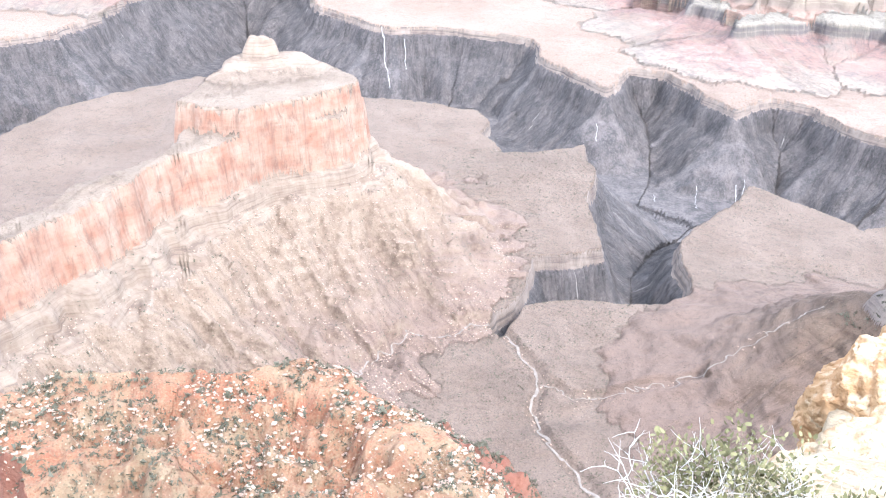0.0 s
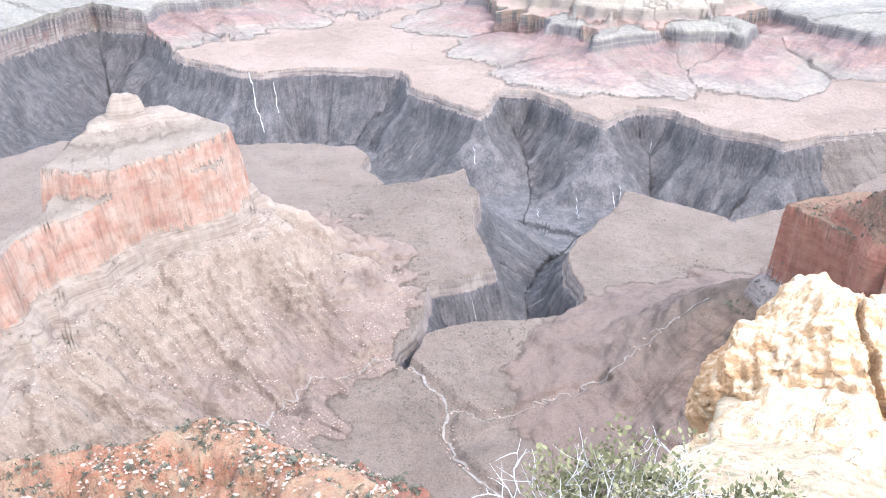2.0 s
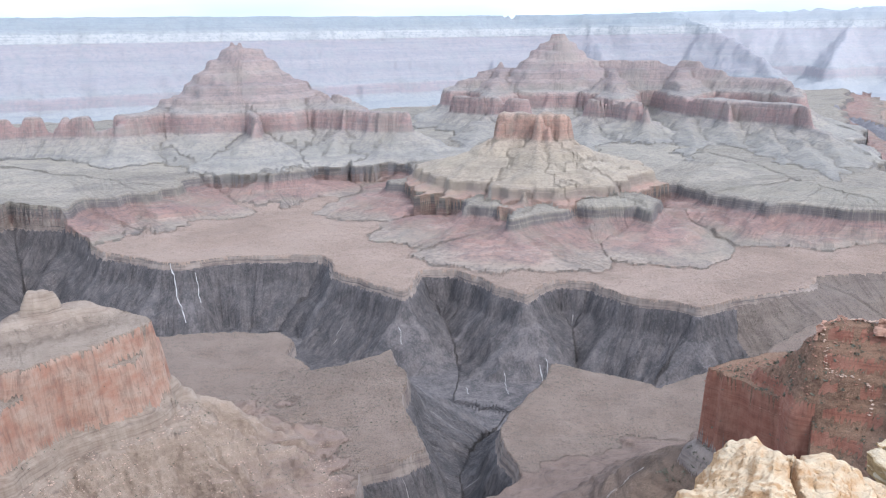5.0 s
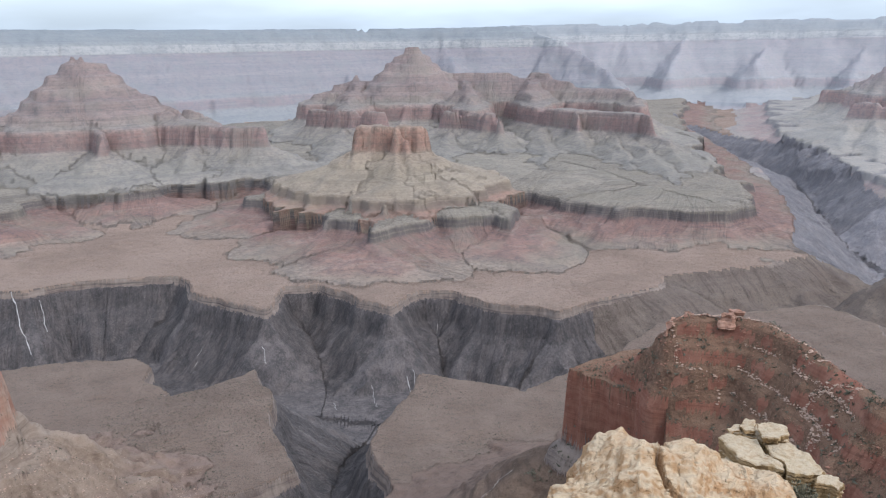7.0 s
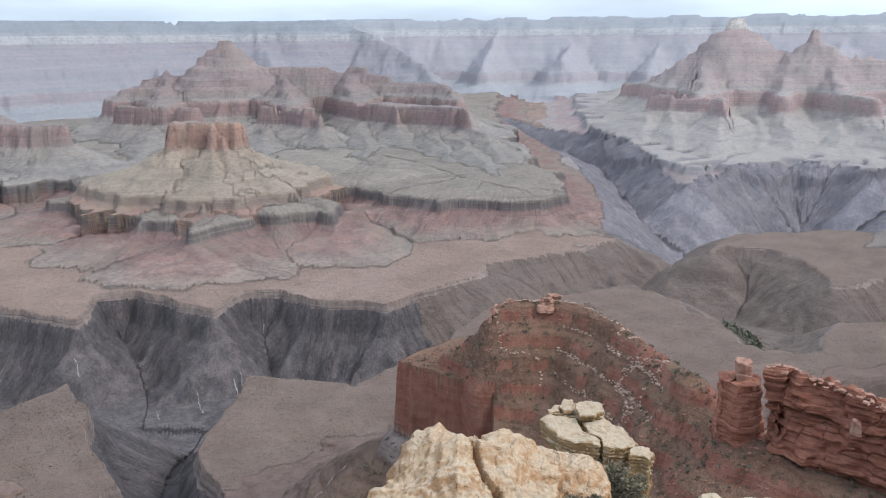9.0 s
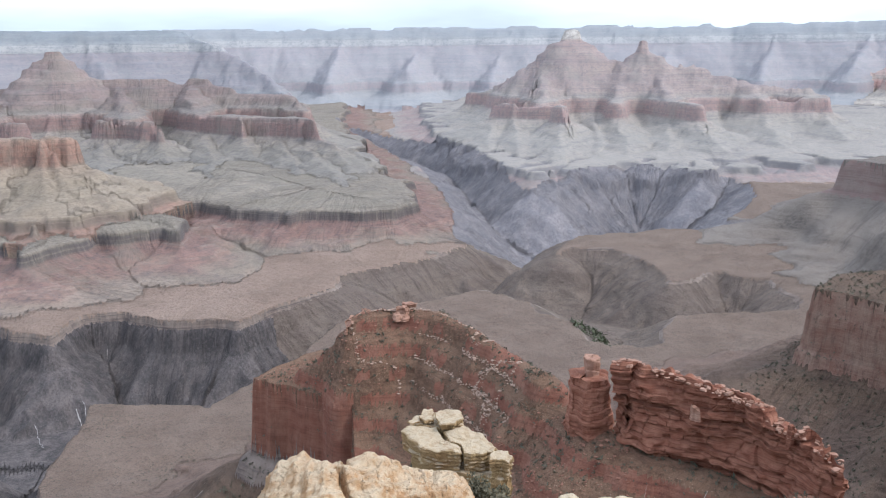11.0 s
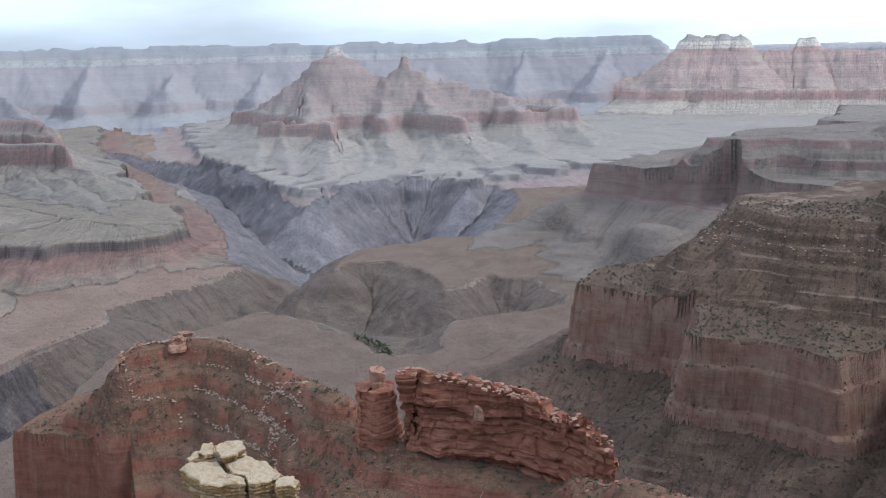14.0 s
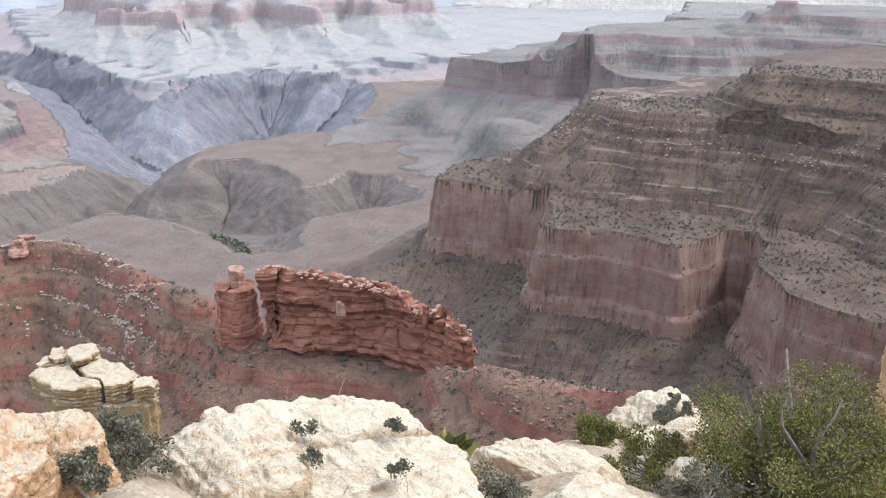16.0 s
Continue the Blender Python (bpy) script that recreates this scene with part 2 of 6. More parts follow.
def strata_mat(name, haze_tint, shift=0.0, gain=1.0, grain=1.0, tint_col=(0.205, 0.205, 0.208), streak=1.0):
    """Level beds of the north side, coloured by height. Distance haze is mixed into their colour (a tan tint on the
    pyramid).
    """
    beds = [(112, (0.15, 0.16, 0.125)), (62, (0.17, 0.165, 0.13)), (46, (0.3, 0.27, 0.21)), (43, (0.5, 0.45, 0.37)), (17, (0.46, 0.4, 0.32)), (12, (0.25, 0.15, 0.11)), (-4, (0.23, 0.13, 0.1)),
            (-20, (0.27, 0.17, 0.13)), (-45, (0.22, 0.135, 0.11)), (-70, (0.28, 0.185, 0.14)), (-95, (0.21, 0.13, 0.105)), (-130, (0.26, 0.17, 0.13)), (-147, (0.24, 0.19, 0.145)), (-152, (0.32, 0.2, 0.15)),
            (-160, (0.29, 0.145, 0.11)), (-184, (0.25, 0.13, 0.1)), (-190, (0.27, 0.21, 0.155)), (-205, (0.26, 0.215, 0.155)), (-222, (0.225, 0.192, 0.142)), (-237.5, (0.25, 0.205, 0.15)), (-240.5, (0.1, 0.08, 0.07)),
            (-250, (0.12, 0.09, 0.078)), (-253, (0.215, 0.12, 0.095)), (-266, (0.235, 0.13, 0.096)), (-272, (0.235, 0.175, 0.128)), (-292, (0.25, 0.195, 0.14))][::-1]
    lo, hi = -292.0 + shift, 112.0 + shift
    m = Mat(name)
    big = m.noise(m.vec(0.004, 0.004, 0.01), 4, 0.6)
    z = m.math("ADD", m.height(), m.math("MULTIPLY", m.math("SUBTRACT", big, 0.5), 3.0))
    n = m.t.nodes.new("ShaderNodeMapRange")
    n.inputs["From Min"].default_value, n.inputs["From Max"].default_value = lo, hi
    m.link(z, n.inputs["Value"])
    # blend each bed colour towards the haze tone by the given share
    mixed = lambda c: tuple((a * gain) * (1 - haze_tint) + b * haze_tint for a, b in zip(c, tint_col))
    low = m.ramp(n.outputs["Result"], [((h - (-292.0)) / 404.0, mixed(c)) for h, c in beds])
    keep = 1 - haze_tint * 0.85
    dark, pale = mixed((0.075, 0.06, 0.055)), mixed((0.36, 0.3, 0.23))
    thin = m.noise(m.vec(0.004, 0.004, 0.35 / grain), 4, 0.7)
    col = m.mix(m.math("MULTIPLY", m.step(thin, 0.54, 0.62), 0.25), low, pale)
    col = m.mix(m.math("MULTIPLY", m.step(thin, 0.46, 0.38), 0.4), col, dark)
    # upright stains on the cliffs, tongues of debris on the slopes
    steep = m.step(m.up(), 0.75, 0.5)
    a, b = m.fall(7.0 * grain, 5, 0.68), m.fall(2.6 * grain, 4, 0.65)
    col = m.mix(m.math("MULTIPLY", m.step(a, 0.5, 0.36), 0.3 * keep * streak), col, dark)
    col = m.mix(m.math("MULTIPLY", m.step(a, 0.53, 0.66), 0.4 * keep * streak), col, m.mix(steep, m.mix(1.0, low, (1.22, 1.2, 1.18), "MULTIPLY"), pale))
    col = m.mix(m.math("MULTIPLY", m.step(b, 0.5, 0.38), 0.3 * streak), col, dark)
    fine = m.noise(m.vec(0.16 / grain, 0.16 / grain, 0.2 / grain), 6, 0.75)
    col = m.mix(m.math("MULTIPLY", m.step(fine, 0.52, 0.4), 0.5), col, dark)
    col = m.mix(m.math("MULTIPLY", m.step(m.noise(m.vec(0.012, 0.012, 0.02), 4), 0.5, 0.62), 0.35), col, mixed((0.2, 0.17, 0.12)))
    nrm = m.bump(fine, 2.5 * grain, 0.7 * keep, m.bump(b, 3.0 * grain, 0.7 * keep * streak, m.bump(a, 7.0 * grain, 0.9 * keep * streak)))
    return m.done(col, nrm)


MATS = {
    "tonto": slope_mat("tonto_scrub", (0.149, 0.107, 0.082), (0.19, 0.14, 0.109), (0.093, 0.071, 0.057), 0.7, 0.9, rocks=0.7, beds=0.2),
    "talus": slope_mat("talus", (0.217, 0.157, 0.114), (0.273, 0.206, 0.153), (0.151, 0.106, 0.078), 0.6, 0.5, rocks=0.9, grade=(-214, -246, (0.18, 0.127, 0.1)), beds=0.2),
    "cliff": cliff_mat("limestone_cliff", (0.27, 0.138, 0.092), (0.333, 0.241, 0.181), (0.117, 0.077, 0.06), 0.7, 0.1, 0.95),
    "ledge": cliff_mat("ledge_rock", (0.198, 0.144, 0.108), (0.267, 0.211, 0.162), (0.12, 0.088, 0.069), 0.5, 0.6, 0.5),
    "cap": slope_mat("cap_rubble", (0.175, 0.128, 0.095), (0.241, 0.187, 0.144), (0.099, 0.072, 0.054), 0.5, 0.6),
    "supai": slope_mat("red_slope", (0.139, 0.075, 0.047), (0.186, 0.115, 0.074), (0.086, 0.048, 0.032), 0.4, 0.6, (0.042, 0.045, 0.028), 0.9, beds=0.5),
    "supai_cliff": cliff_mat("red_sandstone_cliff", (0.174, 0.069, 0.045), (0.241, 0.122, 0.082), (0.078, 0.036, 0.026), 0.5, 0.3, 0.6),
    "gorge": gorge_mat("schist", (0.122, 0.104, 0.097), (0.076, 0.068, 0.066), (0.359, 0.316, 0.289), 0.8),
    # the same schist, paler and bluer: distance haze painted into the colour
    "far_gorge": gorge_mat("hazed_schist", (0.222, 0.202, 0.2), (0.18, 0.168, 0.175), (0.24, 0.22, 0.21), 1.6, 0.35),
    "side_canyon": slope_mat("side_canyon_scrub", (0.126, 0.096, 0.079), (0.166, 0.13, 0.104), (0.076, 0.06, 0.053), 1.2, 0.8, (0.05, 0.05, 0.035), 0.4, beds=0.2),
    # the sandstone edge again, greyed with painted distance haze
    "far_edge": cliff_mat("hazed_gorge_edge", (0.18, 0.158, 0.15), (0.215, 0.19, 0.175), (0.14, 0.128, 0.128), 2.0, 0.5, 0.1),
    "tapeats": cliff_mat("brown_sandstone_cliff", (0.145, 0.11, 0.092), (0.25, 0.2, 0.165), (0.06, 0.052, 0.05), 1.0, 0.6, 0.6),
    "bench": slope_mat("tan_bench", (0.229, 0.163, 0.123), (0.28, 0.206, 0.16), (0.163, 0.115, 0.089), 2.0, 0.35),
    "dark_talus": slope_mat("scrub_brown_slope", (0.094, 0.061, 0.043), (0.145, 0.1, 0.07), (0.045, 0.031, 0.023), 0.4, 0.9, (0.033, 0.034, 0.022), 0.8, grade=(-200, -240, (0.152, 0.106, 0.083)), beds=0.3, hard=(7.3, 0.22, (0.273, 0.2, 0.152))),
    "dark_cliff": cliff_mat("shaded_red_cliff", (0.207, 0.112, 0.08), (0.27, 0.187, 0.14), (0.088, 0.057, 0.045), 0.8, 0.14, 0.9),
    # the two ridges behind: slope and cliff made paler by painted distance haze
    "mid_talus": slope_mat("hazed_scrub_slope", (0.165, 0.137, 0.115), (0.205, 0.174, 0.146), (0.115, 0.097, 0.085), 1.0, 0.5, (0.08, 0.08, 0.065), 0.3, beds=0.4),
    "mid_cliff": cliff_mat("hazed_red_cliff", (0.2, 0.132, 0.115), (0.235, 0.185, 0.16), (0.125, 0.1, 0.092), 1.2, 0.45, 0.5),
    "red_soil": slope_mat("red_earth", (0.265, 0.105, 0.058), (0.255, 0.19, 0.12), (0.19, 0.092, 0.06), 0.2, 0.9, (0.085, 0.085, 0.055), 1.0, beds=0.1, bare=0.15),
    "rim_rock": cliff_mat("rim_limestone", (0.5, 0.42, 0.3), (0.62, 0.55, 0.43), (0.25, 0.19, 0.12), 0.2, 0.5, 0.4),
    # far mesa: haze painted into the talus and cliff colours
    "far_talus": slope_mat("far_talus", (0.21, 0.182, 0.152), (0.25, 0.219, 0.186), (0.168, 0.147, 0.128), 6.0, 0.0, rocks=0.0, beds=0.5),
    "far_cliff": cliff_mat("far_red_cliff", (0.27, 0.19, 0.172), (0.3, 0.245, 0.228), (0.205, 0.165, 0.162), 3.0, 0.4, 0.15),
}
# painted haze, stronger for far rock; e, s and r also brightened, s as sunlit
STRATA = {"n": strata_mat("bedded_rock", 0.16), "p": strata_mat("tan_bedded_rock", 0.3, 22, tint_col=(0.3, 0.235, 0.175)), "f": strata_mat("hazed_bedded_rock", 0.36, grain=1.4), "e": strata_mat("bright_hazed_rock", 0.45, gain=1.2, grain=1.6, tint_col=(0.27, 0.268, 0.27), streak=0.5),
          "s": strata_mat("sunlit_hazed_rock", 0.35, gain=1.9, grain=2.0, tint_col=(0.3, 0.3, 0.31)), "w": strata_mat("far_rim_rock", 0.63, -28, grain=2.5, tint_col=(0.225, 0.245, 0.27), streak=0.12), "r": strata_mat("hazed_rim_rock", 0.72, -13, 1.25, 2.5, tint_col=(0.28, 0.292, 0.31), streak=0.12)}
BAND_PARTS = {"top": "forested_top", "crown": "pale_band", "red_bed": "red_bed", "cliff": "cliff", "talus": "talus_slope", "tapeats": "brown_cliff", "shale": "shale_slope"}
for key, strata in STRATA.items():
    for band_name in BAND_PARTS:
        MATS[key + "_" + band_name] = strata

# ---- the canyon: one sheet of land at reduced scale, in bearings and ranges fitted to the camera's view ----
TABLE = np.random.RandomState(7).rand(256, 256)


def vnoise(x, y):
    xi, yi = np.floor(x).astype(np.int64), np.floor(y).astype(np.int64)
    fx, fy = x - xi, y - yi
    fx, fy = fx * fx * fx * (fx * (fx * 6 - 15) + 10), fy * fy * fy * (fy * (fy * 6 - 15) + 10)
    a, b = TABLE[xi & 255, yi & 255], TABLE[(xi + 1) & 255, yi & 255]
    c, d = TABLE[xi & 255, (yi + 1) & 255], TABLE[(xi + 1) & 255, (yi + 1) & 255]
    return (a + (b - a) * fx) * (1 - fy) + (c + (d - c) * fx) * fy


def fbm(x, y, wave, octaves=4, gain=0.5):
    """About -1 to 1; far off the waves too fine for the sheet die out."""
    s, amp, tot = 0.0, 1.0, 0.0
    cell = np.hypot(x, y) * 0.0035 + 0.05
    for k in range(octaves):
        f = 2.03 ** k / wave
        s = s + amp * np.clip(0.5 / (f * cell) - 0.6, 0, 1) * (vnoise(x * f + 17.3 * k, y * f + 9.1 * k) * 2 - 1)
        tot += amp
        amp *= gain
    return s / tot * 1.6


def ridged(x, y, wave, octaves=3):
    """0 on the rib crests to 1 in the gullies."""
    s, amp, tot = 0.0, 1.0, 0.0
    cell = np.hypot(x, y) * 0.0035 + 0.05
    for k in range(octaves):
        f = 2.1 ** k / wave
        live = np.clip(0.5 / (f * cell) - 0.6, 0, 1)
        s = s + amp * (0.6 + live * (0.4 - np.abs(vnoise(x * f + 31.7 * k, y * f + 5.3 * k) * 2 - 1)))
        tot += amp
        amp *= 0.5
    return s / tot


def B(*pairs):
    """Plan points from bearing (degrees clockwise from +y) and range (m)."""
    return [(r * math.sin(radians(a)), r * math.cos(radians(a))) for a, r in pairs]


def back(front, depth):
    """A plan outline: the front line, and the same line set back by depth."""
    rear = []
    for x, y in reversed(front):
        r = math.hypot(x, y)
        rear.append((x * (r + depth) / r, y * (r + depth) / r))
    return list(front) + rear


def line_dist(x, y, pts, closed):
    """Distance to a line of points, and whether inside if it is closed."""
    best = np.full(x.shape, 1e9)
    inside = np.zeros(x.shape, bool)
    seq = list(zip(pts, pts[1:] + pts[:1])) if closed else list(zip(pts, pts[1:]))
    for (ax, ay), (bx, by) in seq:
        dx, dy = bx - ax, by - ay
        q = dx * dx + dy * dy + 1e-9
        u = np.clip(((x - ax) * dx + (y - ay) * dy) / q, 0, 1)
        best = np.minimum(best, (x - ax - u * dx) ** 2 + (y - ay - u * dy) ** 2)
        if closed and ay != by:
            inside ^= ((ay > y) != (by > y)) & (x < (y - ay) / (by - ay) * dx + ax)
    best = np.sqrt(best)
    return np.where(inside, -best, best) if closed else best


def outline_near(x, y, pts):
    """Distance outside a closed outline (negative inside), and the nearest point on it."""
    best = np.full(x.shape, 1e18)
    qx, qy = np.zeros(x.shape), np.zeros(x.shape)
    inside = np.zeros(x.shape, bool)
    for (ax, ay), (bx, by) in zip(pts, pts[1:] + pts[:1]):
        dx, dy = bx - ax, by - ay
        u = np.clip(((x - ax) * dx + (y - ay) * dy) / (dx * dx + dy * dy + 1e-9), 0, 1)
        cx, cy = ax + u * dx, ay + u * dy
        dist = (x - cx) ** 2 + (y - cy) ** 2
        closer = dist < best
        best, qx, qy = np.where(closer, dist, best), np.where(closer, cx, qx), np.where(closer, cy, qy)
        if ay != by:
            inside ^= ((ay > y) != (by > y)) & (x < (y - ay) / (by - ay) * dx + ax)
    best = np.sqrt(best)
    return np.where(inside, -best, best), qx, qy


GORGE_SOUTH = [
    (-379, 517), (-332, 551), (-312, 624), (-297, 679), (-244, 755), (-210, 782), (-138, 765), (-50, 752), (6, 743),
    (48, 730), (57, 703), (54, 669), (65, 641), (42, 625), (7, 624), (51, 634), (87, 641), (133, 662),
    (132, 608), (120, 556), (120, 524), (117, 479), (92, 468), (72, 466), (66, 433), (52, 407), (41, 386),
    (46, 381), (53, 393), (61, 405), (91, 416), (119, 413), (142, 414), (162, 428), (165, 448), (162, 469),
    (170, 496), (189, 518), (219, 552), (246, 588), (266, 573), (287, 549), (303, 528), (325, 533), (355, 544),
    (409, 560), (491, 607), (600, 596), (661, 582), (662, 552), (659, 516), (635, 486), (638, 443),
]
GORGE_EAST = [
    (606, 408), (604, 384), (626, 359), (681, 371), (711, 383), (748, 370), (780, 340), (816, 311), (852, 314),
    (865, 337), (898, 375), (890, 410), (901, 435), (859, 438), (824, 452), (875, 496), (896, 535), (912, 585),
    (887, 627), (850, 622), (950, 663), (1007, 620), (1070, 604), (1090, 547), (1167, 469), (1176, 481), (1168, 552),
    (1410, 619), (1540, 690),
]
GORGE_NORTH = [
    (1610, 760), (1540, 790), (1560, 870), (1520, 950), (1440, 985), (1355, 995), (1257, 981), (1332, 1097),
    (1544, 1376), (1700, 1650), (1860, 2010), (1930, 2300), (1890, 2330), (1790, 2120), (1561, 1700),
    (1390, 1411), (1216, 1181), (1041, 978), (912, 858), (895, 809), (807, 791), (693, 808), (652, 804), (649, 783),
    (532, 761), (473, 754), (470, 763), (447, 787), (422, 819), (406, 871), (373, 894), (351, 874), (320, 849),
    (297, 903), (286, 943), (275, 974), (236, 981), (211, 923), (196, 900), (166, 960), (139, 1008), (132, 1090), (112, 1095), (49, 1118), (-0, 1122), (-38, 1115), (-68, 1123), (-140, 1200),
    (-205, 1330), (-290, 1391), (-340, 1283), (-430, 1010), (-532, 903),
]
CREEKS = [
    [(42, 389), (52, 371), (61, 352), (63, 338), (57, 319), (60, 301), (68, 284), (75, 269), (82, 252), (84, 238)],
    [(42, 389), (27, 379), (-2, 371), (-11, 359), (-23, 342), (-33, 332)],
    [(63, 341), (77, 330), (102, 333), (143, 334), (187, 342)],
]

# Each tier: outline, height of its top, surface of its top, then what it falls by outside: (distance, height, surface),
# then how much and at what wavelength its outline is fretted.
FORMS = []


def form(name, label, category="butte"):
    FORMS.append({"name": name, "label": label, "category": category, "tiers": []})


def tier(outline, top, skin, falls, fret=4.0, wave=20.0, gully=0.0, tilt=(0, 0), rough=0.6):
    FORMS[-1]["tiers"].append((outline, top, skin, falls, fret, wave, gully, tilt, rough))


# the ridge with the red cliff and the knob
form("butte", "long limestone ridge with an orange-red cliff and pale talus")
DANA = [(-190, 190), (-171, 250), (-152, 296), (-134, 340), (-116, 378), (-90, 414), (-62, 441), (-34, 468), (-36, 484), (-54, 498),
        (-78, 505), (-104, 492), (-120, 465), (-122, 432), (-121, 405), (-129, 384), (-146, 346), (-164, 302), (-183, 256), (-202, 196)]
tier(DANA, -161, "cap", [(0.7, -162.5, "ledge"), (6, -187, "cliff"), (11, -190, "ledge"), (13, -197, "ledge"), (22, -200, "ledge"),
                         (60, -228, "talus"), (95, -246, "talus"), (150, -257, "talus"), (260, -275, "talus")], 3.6, 26, 24.0, rough=2.4)
tier([(-124, 424), (-90, 416), (-62, 443), (-36, 470), (-40, 484), (-56, 496), (-80, 502), (-102, 488), (-118, 460)], -148, "cap",
     [(0.7, -150, "ledge"), (6, -186, "cliff"), (9, -200, "ledge")], 2.0, 18, 0)
tier(B((-12.9, 486), (-10.2, 490), (-8.0, 496), (-8.6, 506), (-12.6, 503)), -141, "ledge", [(10, -145, "ledge"), (26, -149, "cap")], 2.0, 8)
tier(B((-11.6, 494), (-10.6, 493), (-10.1, 496), (-10.4, 500), (-11.4, 500)), -130, "ledge", [(3, -137, "ledge"), (6, -146, "cap")], 1.0, 5)

# the red ridge below the lookout: nose and summit
form("butte", "dark red sandstone ridge with a pale ledge crown")
tier([(213, 328), (220, 300), (227, 287), (236, 284), (244, 292), (262, 304), (296, 316), (290, 328), (250, 338)], -150, "supai",
     [(2.5, -186, "supai_cliff"), (10, -190, "tapeats"), (12, -196, "tapeats"), (22, -200, "dark_talus"), (80, -240, "dark_talus"), (160, -262, "dark_talus")], 2.0, 16, 4)
RIDGE = [(222, 318), (233, 298), (239, 285), (248, 278), (257, 270), (262, 256), (257, 230), (246, 198), (236, 178), (233, 164), (222, 140), (222, 90), (205, 62), (193, 50), (190, 36), (185, 12), (165, -30), (120, -70)]
RIDGE_Z = [-150, -134, -116.5, -113, -111.5, -112.5, -114, -117, -113, -119, -119, -122, -108, -103, -101, -99, -88, -60]

# the ridge with the alcove
form("canyon_ridge", "long stepped ridge with a red cliff and a hollow alcove", "ridge")
ALC = [(541, 195), (537, 163), (533, 112), (500, 104), (464, 98), (465, 75), (459, 49), (452, 30), (470, 18), (490, 4), (488, -10), (470, -20), (432, -18), (400, -24),
       (386, -57), (330, -140), (330, -260), (900, -260), (900, 20), (700, 60), (650, 120), (620, 165), (580, 196)]
tier(ALC, -150, "dark_talus", [(1.6, -164, "dark_cliff"), (3.6, -166, "dark_cliff"), (5.4, -187, "dark_cliff"), (9, -190, "dark_cliff"), (11, -198, "dark_cliff"), (20, -200, "dark_talus"),
                              (80, -232, "dark_talus"), (170, -262, "dark_talus")], 4.5, 50, 20, rough=1.4)
UPPER = B((80.2, 610), (80.8, 598), (82.0, 586), (84, 578), (86, 574), (88.5, 574), (91, 574), (94, 562), (98, 540), (104, 500), (112, 480), (112, 800), (96, 800), (86, 760), (80.5, 680))
tier(UPPER, -102, "dark_talus", [(1, -104, "dark_talus"), (6, -106, "dark_talus"), (7, -108.5, "dark_talus"), (14, -111.5, "dark_talus"), (15, -114.5, "dark_talus"), (24, -119, "dark_talus"), (25, -121.5, "dark_talus"),
                                 (36, -128, "dark_talus"), (37, -130.5, "dark_talus"), (62, -150, "dark_talus")], 4.0, 34, 5, rough=0.5)
tier(B((90.5, 600), (93, 585), (97, 575), (104, 560), (112, 560), (112, 800), (96, 800), (91, 700)), -76, "dark_talus",
     [(3, -82, "dark_talus"), (20, -90, "dark_talus"), (22, -95, "dark_talus"), (40, -102, "dark_talus")], 5.0, 30, 4)

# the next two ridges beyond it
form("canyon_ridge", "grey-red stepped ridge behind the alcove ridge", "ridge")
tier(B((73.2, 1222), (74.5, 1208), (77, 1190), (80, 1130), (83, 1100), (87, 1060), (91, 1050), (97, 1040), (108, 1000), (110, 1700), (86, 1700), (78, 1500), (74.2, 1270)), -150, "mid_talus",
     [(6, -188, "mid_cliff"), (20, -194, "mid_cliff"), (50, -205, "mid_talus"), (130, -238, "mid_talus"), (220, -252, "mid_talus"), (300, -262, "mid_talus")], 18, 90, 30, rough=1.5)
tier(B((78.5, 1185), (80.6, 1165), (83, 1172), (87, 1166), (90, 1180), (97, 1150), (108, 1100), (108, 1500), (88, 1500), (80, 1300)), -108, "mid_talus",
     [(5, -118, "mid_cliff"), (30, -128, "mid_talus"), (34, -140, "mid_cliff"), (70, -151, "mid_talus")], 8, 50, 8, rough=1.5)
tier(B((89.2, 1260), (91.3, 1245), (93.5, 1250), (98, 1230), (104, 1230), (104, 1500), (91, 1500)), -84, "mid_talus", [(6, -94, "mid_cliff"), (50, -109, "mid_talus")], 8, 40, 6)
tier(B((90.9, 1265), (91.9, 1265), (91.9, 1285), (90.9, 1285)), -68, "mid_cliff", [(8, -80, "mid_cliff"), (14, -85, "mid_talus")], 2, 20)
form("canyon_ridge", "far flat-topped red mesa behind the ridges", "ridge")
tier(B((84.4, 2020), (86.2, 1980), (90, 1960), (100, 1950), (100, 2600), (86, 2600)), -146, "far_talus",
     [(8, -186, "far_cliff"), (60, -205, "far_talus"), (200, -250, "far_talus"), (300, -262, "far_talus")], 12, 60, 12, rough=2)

# the north side: beds of rock in level layers, (drop, run) from the top down
LAYERS = [(10, 4), (18, 40), (12, 5), (20, 34), (30, 8), (20, 40)] + [(14, 5), (10, 25)] * 6 + [
    (3, 2), (35, 7), (5, 14), (5, 3), (8, 24), (4, 2), (28, 92), (13, 3), (7, 14), (15, 92), (14, 70), (200, 300)]
BED_Z = 104.0 - np.concatenate([[0], np.cumsum([a for a, b in LAYERS])])
BED_RUN = np.concatenate([[0], np.cumsum([b for a, b in LAYERS])]).astype(float)
SPURS = []


def spur(*crest, wide=8.0, shift=0.0, cut=30.0, wave=60.0, skin="n"):
    """A crest of (bearing, range, height): the beds fall away from it on both sides."""
    SPURS.append((len(FORMS), B(*[c[:2] for c in crest]), [c[2] for c in crest], wide, shift, cut, wave, False, skin))


